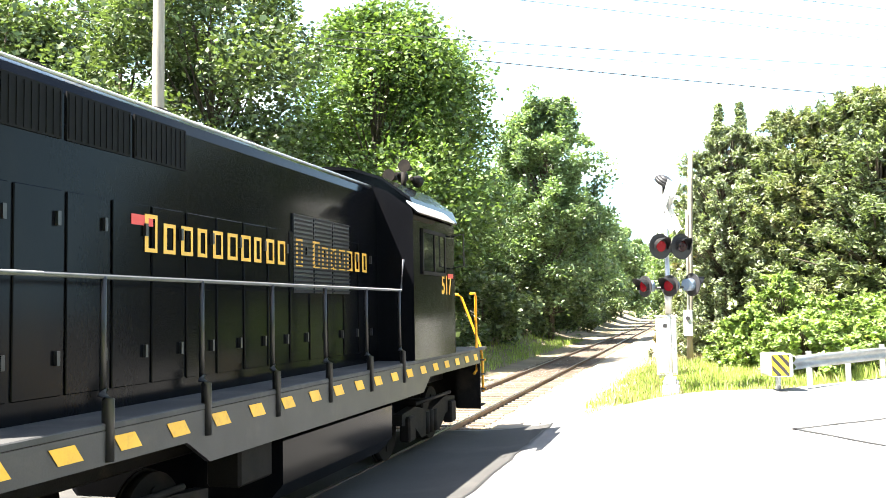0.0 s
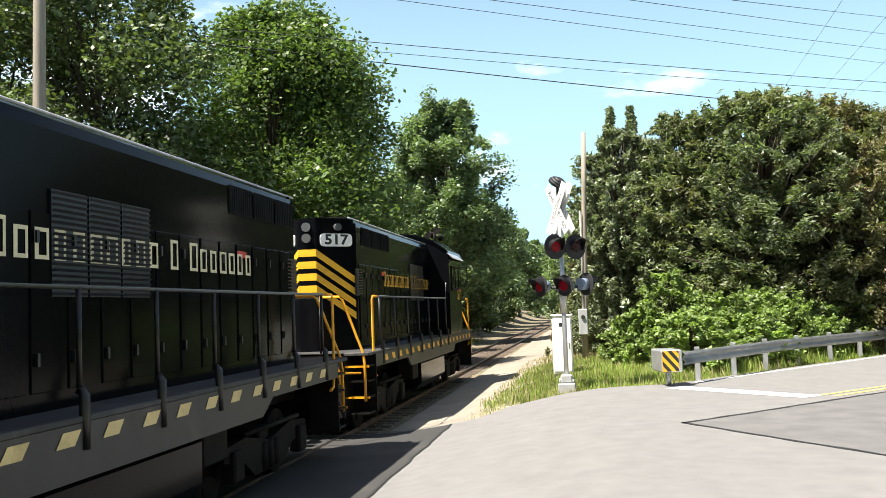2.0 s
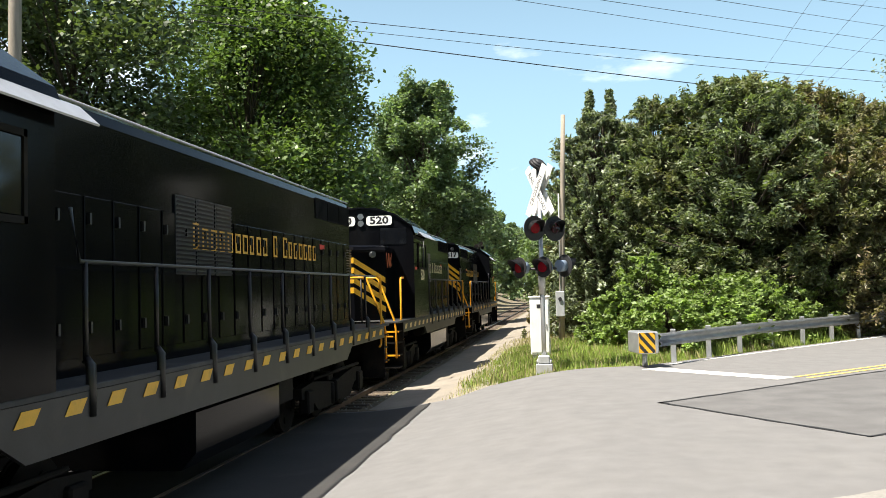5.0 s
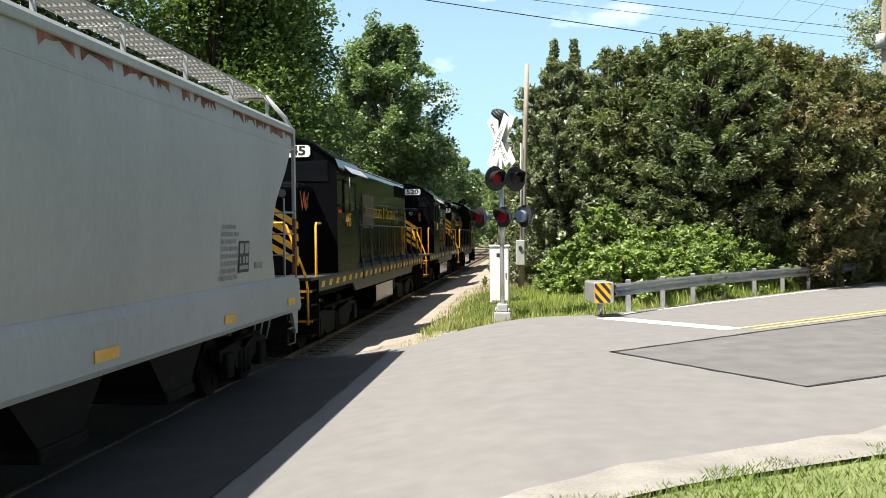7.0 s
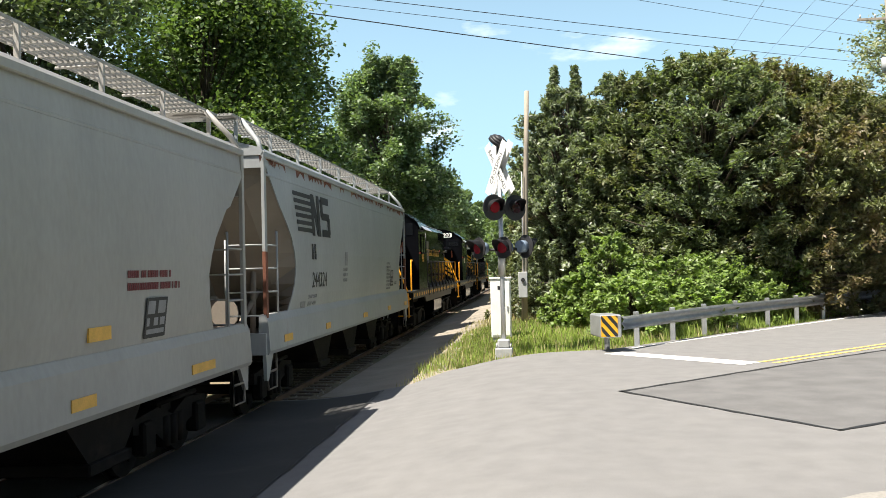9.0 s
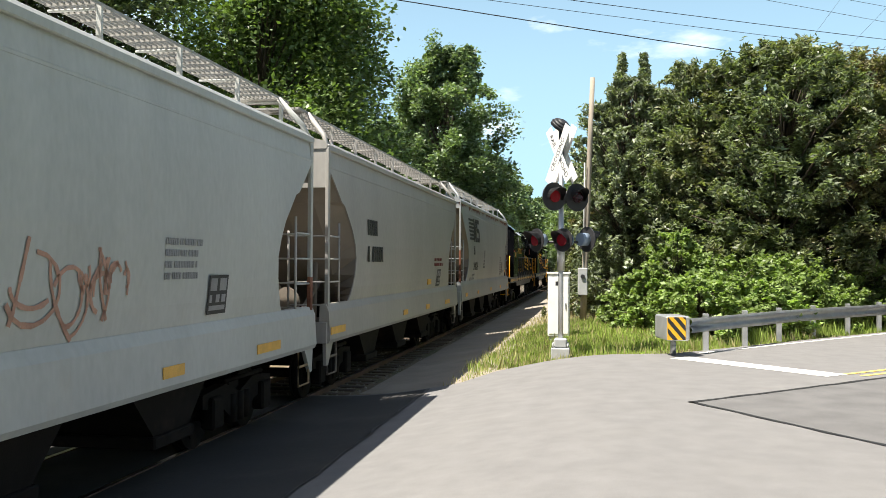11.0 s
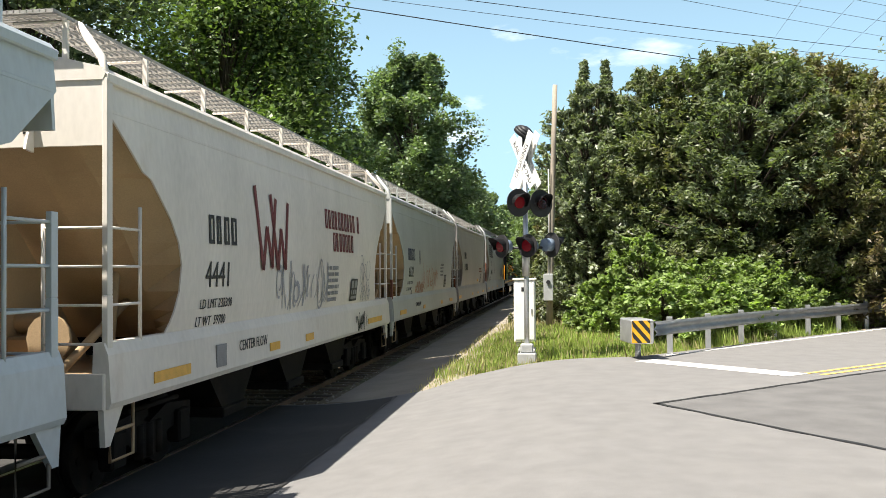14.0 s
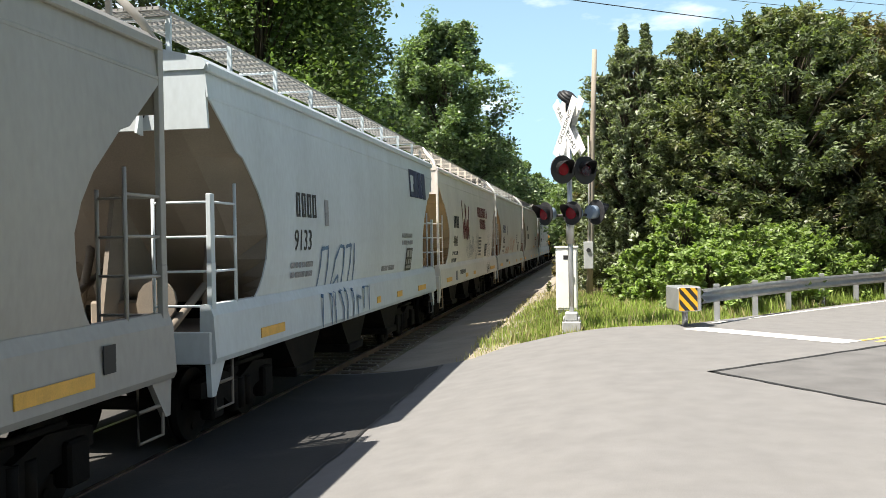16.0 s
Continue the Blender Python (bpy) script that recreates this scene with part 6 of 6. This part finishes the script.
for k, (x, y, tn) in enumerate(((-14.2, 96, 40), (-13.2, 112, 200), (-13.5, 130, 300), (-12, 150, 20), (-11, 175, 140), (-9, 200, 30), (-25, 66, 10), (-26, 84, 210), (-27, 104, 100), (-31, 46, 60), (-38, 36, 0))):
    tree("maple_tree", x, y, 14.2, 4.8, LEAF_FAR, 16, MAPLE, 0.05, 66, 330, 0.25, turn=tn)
# low growth along the far side of the track
LOW = "leafy green thicket beside the track"
for k in range(15):
    y = 24 + k * 6.5
    tree("thicket", -12.4 + 0.8 * math.sin(k * 2.1), y, 4.6, 2.9, LEAF_DARK, 21 + k % 3, LOW, 0.02, 34, 300, 0.14, trunk=0.08, turn=k * 77, group="thickets beside the track")
for k in range(7):
    tree("thicket", -16.5 - (k % 3) * 3, 16 + k * 4.2, 6.2, 3.4, LEAF_DARK, 25, LOW, 0.02, 44, 300, 0.15, trunk=0.1, turn=k * 55, group="thickets beside the track")

CEDAR = "dark green and brown red cedar with fine foliage"
for k, (x, y, h, r, lf, tn) in enumerate((
        (1.05, 36.9, 9.7, 1.75, LEAF_WISPY, 0), (1.85, 37.2, 9.75, 1.7, LEAF_WISPY, 80), (1.3, 35.9, 8.5, 1.9, LEAF_WISPY, 200),
        (3.6, 35.4, 8.8, 2.2, LEAF_CEDAR, 40), (-0.1, 39.0, 6.0, 1.4, LEAF_BROWN, 90), (10.6, 35.6, 8.4, 2.7, LEAF_BROWN, 30), (14.0, 39.5, 8.2, 2.6, LEAF_CEDAR, 130), (9.0, 33.6, 7.4, 2.4, LEAF_BROWN, 220), (13.2, 37.2, 7.6, 2.4, LEAF_BROWN, 300))):
    tree("cedar_tree", x, y, h + 0.25, r, lf, 40 + k, CEDAR, 0.03, 520 if k in (0, 1, 4) else int(420 + r * 120), 55 if k in (0, 1, 4) else 75, 0.1, cone_shape if k in (0, 1, 4) else round_shape, tn, 0.14, 0.5, 0.35, "cedars beside the road", lump=0.7 if k in (0, 1, 4) else 0.34)
for k, (x, y, h, r, lf) in enumerate(((6.1, 34.0, 9.1, 3.1, LEAF_CEDAR), (8.5, 36.0, 9.2, 3.1, LEAF_BROWN), (12.2, 40.5, 8.8, 3.2, LEAF_DARK), (16.5, 44.5, 8.8, 3.2, LEAF_DARK))):
    tree("roadside_tree", x, y, h + 0.2, r, lf, 60 + k, "dense dark roadside tree overgrown with vines", 0.1, 900, 80, 0.115, lump=0.3, aspect=0.32, droop=0.3, turn=k * 70, trunk=0.2, group="trees beside the road")
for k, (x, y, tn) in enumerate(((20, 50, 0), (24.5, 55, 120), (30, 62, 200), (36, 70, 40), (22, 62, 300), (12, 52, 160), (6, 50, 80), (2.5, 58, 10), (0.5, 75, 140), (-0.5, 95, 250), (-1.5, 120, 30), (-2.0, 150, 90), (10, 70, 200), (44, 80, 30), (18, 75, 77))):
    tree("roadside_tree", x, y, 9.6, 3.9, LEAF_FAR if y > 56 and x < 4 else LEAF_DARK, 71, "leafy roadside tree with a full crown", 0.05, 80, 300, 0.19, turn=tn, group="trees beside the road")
tree("pale_tree", 23.6, 58.0, 17.2, 5.2, LEAF_PALE, 95, "tall pale grey-green tree with an open feathery crown", 0.1, 150, 150, 0.12, lump=0.6, trunk=0.25, group="trees beside the road")
SHRUB = "bright green leafy shrub on the grassy bank"
for k, (x, y, h, r) in enumerate(((2.4, 29.4, 3.0, 1.0), (3.9, 28.8, 2.3, 1.4), (5.4, 30.2, 2.3, 1.5), (7.0, 31.6, 1.9, 1.2), (2.6, 25.9, 1.7, 1.1), (4.4, 28.0, 1.7, 1.2), (1.5, 29.2, 1.9, 0.9), (8.3, 32.4, 2.3, 0.9), (1.2, 31.5, 1.7, 0.9), (6.6, 30.6, 1.5, 1.0), (3.1, 27.2, 1.9, 1.1))):
    tree("shrub", x, y, h, r, LEAF_SHRUB, 80 + k, SHRUB, 0.02, 130, 75, 0.075, lump=0.42, turn=k * 50, trunk=0.05, group="shrubs on the bank")
# unseen trees added to close the place behind the camera and darken paint reflections
for k, (x, y) in enumerate(((-20, -12), (-10, -22), (2, -28), (14, -24), (24, -14), (30, 0), (-26, 2), (-24, 12), (30, 10), (33, 19), (41, 25), (46, 34), (52, 44), (60, 54), (24, 4), (38, 6), (16, -12), (6, -16), (-6, -14))):
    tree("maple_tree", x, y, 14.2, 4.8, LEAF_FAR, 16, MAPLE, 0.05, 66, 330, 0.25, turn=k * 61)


# ---- grass ----
def grass(name, places, heights, mat, seed, label, lean=0.35, width=0.012):
    rng = np.random.default_rng(seed)
    n = len(places)
    a = rng.uniform(0, 2 * np.pi, n)
    side = np.stack([np.cos(a), np.sin(a), 0 * a], 1)
    b = rng.uniform(0, 2 * np.pi, n)
    tilt = np.stack([np.cos(b), np.sin(b), 0 * b], 1) * (rng.random(n) * lean * heights)[:, None]
    up = np.array([0, 0, 1.0])
    w = width * rng.uniform(0.7, 1.5, n)[:, None] * (0.6 + heights[:, None])
    v = np.empty((n, 4, 3))
    v[:, 0] = places - side * w
    v[:, 1] = places + side * w
    v[:, 2] = places + tilt * 0.4 + up * heights[:, None] * 0.6 + side * w * 0.7
    v[:, 3] = places + tilt + up * heights[:, None]
    me = bpy.data.meshes.new(name)
    me.vertices.add(n * 4)
    me.vertices.foreach_set("co", v.reshape(-1))
    me.loops.add(n * 4)
    me.loops.foreach_set("vertex_index", np.arange(n * 4, dtype=np.int32))
    me.polygons.add(n)
    me.polygons.foreach_set("loop_start", np.arange(0, n * 4, 4, dtype=np.int32))
    me.polygons.foreach_set("loop_total", np.full(n, 4, dtype=np.int32))
    me.update(calc_edges=True)
    me.materials.append(mat)
    return tagged(new(name, me), label, "grass", kind="stuff")


def scatter(n, seed, xr, yr, keep):
    rng = np.random.default_rng(seed)
    out = []
    while len(out) < n:
        x, y = rng.uniform(*xr), rng.uniform(*yr)
        if keep(x, y, rng):
            out.append((x, y, level(x, y) - 0.05))
    return np.array(out)


def on_bank(x, y, r):
    edge = north(x) + 0.05 + 0.25 * noise.noise(Vector((x * 2, y * 2, 1)))
    left = -2.55 + max(y - 20, 0) * 0.02 + 0.3 * noise.noise(Vector((y * 0.9, 4, 1)))
    return y > edge and x > left and (x > -1.9 or r.random() < 0.5)


def clumped(p, seed, lo, hi):
    rng = np.random.default_rng(seed)
    k = np.array([0.5 + 0.5 * noise.noise(Vector((q[0] * 0.9, q[1] * 0.9, 7))) for q in p])
    return lo + (hi - lo) * np.clip(k + rng.normal(0, 0.18, len(p)), 0, 1)


p = scatter(42000, 1, (-2.6, 9), (19.5, 34), on_bank)
grass("verge_grass", p, clumped(p, 2, 0.04, 0.26) * np.array([min(1.0, 0.3 + max(q[1] - north(q[0]), 0) * 0.6) for q in p]), GRASS, 3, "long green grass on the bank beside the crossing")
p = scatter(9000, 5, (-2.6, 6), (19.5, 60), on_bank)
grass("dry_grass", p, clumped(p, 6, 0.08, 0.36), GRASS_DRY, 7, "dry straw-coloured grass stalks on the bank")
p = scatter(3500, 33, (-2.8, -0.4), (19.4, 40), lambda x, y, r: y > north(x) - 0.05)
grass("dry_grass", p, clumped(p, 34, 0.04, 0.22), GRASS_DRY, 35, "dry straw-coloured grass at the gravel edge")
p = scatter(9000, 8, (3, 24), (24, 50), lambda x, y, r: y > north(x) + 0.75 and y < north(x) + 3.5)
grass("verge_grass", p, clumped(p, 9, 0.1, 0.5), GRASS, 10, "weedy green growth under the guardrail")
p = scatter(60000, 11, (-0.8, 8), (3.0, 12), lambda x, y, r: y < south(x) - 0.36 - 0.3 * noise.noise(Vector((x * 2, y * 2, 5))))
grass("lawn", p, clumped(p, 12, 0.04, 0.12), GRASS_LAWN, 13, "short mown green lawn at the roadside", 0.8, 0.008)
sheet("lawn_soil", spread(-4, 24, 60), lambda x: (south(x) - 40, south(x) - 0.7), material("lawn_base", (0.13, 0.155, 0.055), rough=0.95, scale=2, vary=0.3, fine=20, bump=0.5), -0.008, "green lawn ground at the roadside", 20)
p = scatter(5000, 14, (-11.5, -8.3), (20, 70), lambda x, y, r: r.random() < 0.7)
grass("verge_grass", p, clumped(p, 15, 0.1, 0.5), GRASS, 16, "grass along the far side of the track")


# ---- passing car ----
def passing_car():
    car = tagged(empty("car"), "dark maroon saloon car on the road", "car")
    prof = [(-2.2, 0.35), (-2.25, 0.75), (-2.05, 0.95), (-1.3, 1.0), (-0.75, 1.42), (0.75, 1.45), (1.5, 1.05), (2.15, 1.0), (2.25, 0.8), (2.2, 0.35)]
    bm = prism(prof, 0, -0.86, 0.86)
    bmesh.ops.bevel(bm, geom=bm.edges[:], offset=0.06, segments=2, affect="EDGES")
    body = part("body", bm, MAROON_CAR, car)
    part("windscreen", quad_plate([(-0.7, -1.28, 1.02), (0.7, -1.28, 1.02), (0.62, -0.8, 1.39), (-0.62, -0.8, 1.39)], 0.03), GLASS_DARK, car)
    for sx in (-1, 1):
        part("headlight", box(min(sx * 0.5, sx * 0.82), max(sx * 0.5, sx * 0.82), -2.27, -2.15, 0.66, 0.82, 0.03), LAMP_GLASS, car, "clear headlight")
        part("side_window", box(min(sx * 0.85, sx * 0.868), max(sx * 0.85, sx * 0.868), -0.8, 1.0, 1.02, 1.34, 0.02), GLASS_DARK, car)
        for y in (-1.4, 1.4):
            w = part("wheel", disc((0, 0, 0), (1, 0, 0), 0.32, 0.2, 20), TYRE, car, "black tyre")
            w.location = (sx * 0.78, y, 0.32)
            part("rim", disc((sx * 0.1, 0, 0), (1, 0, 0), 0.19, 0.02, 14), STEEL, w)
    part("grille", box(-0.42, 0.42, -2.275, -2.2, 0.62, 0.8, 0.02), LAMP_GLASS, car, "bright chrome grille")
    part("bumper", box(-0.8, 0.8, -2.3, -2.1, 0.35, 0.55, 0.04), MAROON_CAR, car)
    part("number_plate", box(-0.26, 0.26, -2.315, -2.3, 0.42, 0.54), BOARD, car, "plain pale number plate")
    return car


CAR = passing_car()


# ---- moving things ----
def run_at(t):
    for (t0, s0), (t1, s1) in zip(RUN, RUN[1:]):
        if t <= t1:
            return s0 + (s1 - s0) * (t - t0) / (t1 - t0)
    return RUN[-1][1]


def motions():
    for thing, c, way in TRAIN:
        walk(thing, [(t, pose(CX, c + s, 0, 0, 0, 0 if way > 0 else 180)) for t, s in RUN])
        mine = [(o, y, r) for o, y, r in SPIN if o.parent.parent == thing]
        for o, y, r in mine:
            key = (round(y, 3), r, way)
            if key in ROLL:
                o.rotation_mode = "QUATERNION"
                o.animation_data_create()
                o.animation_data.action = ROLL[key].animation_data.action
                o.animation_data.action_slot = ROLL[key].animation_data.action_slot
                continue
            rows, t = [], 0.0
            for k in range(241):
                t = k * 16 / 240
                rows.append((t, pose(0, y, r, 0, 0, 0) @ Matrix.Rotation(-way * run_at(t) / r, 4, "X")))
            walk(o, rows)
            ROLL[key] = o
    d = Vector((0.66, 0.75))
    rows = []
    for t, s in ((0.0, 60.0), (4.0, 30.0), (7.0, 8.0), (8.0, 2.0), (8.5, 0.0), (9.0, -1.2), (10.0, -2.4), (11.0, -2.6), (16.0, -2.6)):
        p = CAR_AT + d * s
        rows.append((t, pose(p.x, p.y, level(p.x, p.y), 0, 0, math.degrees(math.atan2(-d.x, d.y)))))
    walk(CAR, rows)


ROLL = {}
CAR_AT = Vector((14.6, 34.0))
motions()
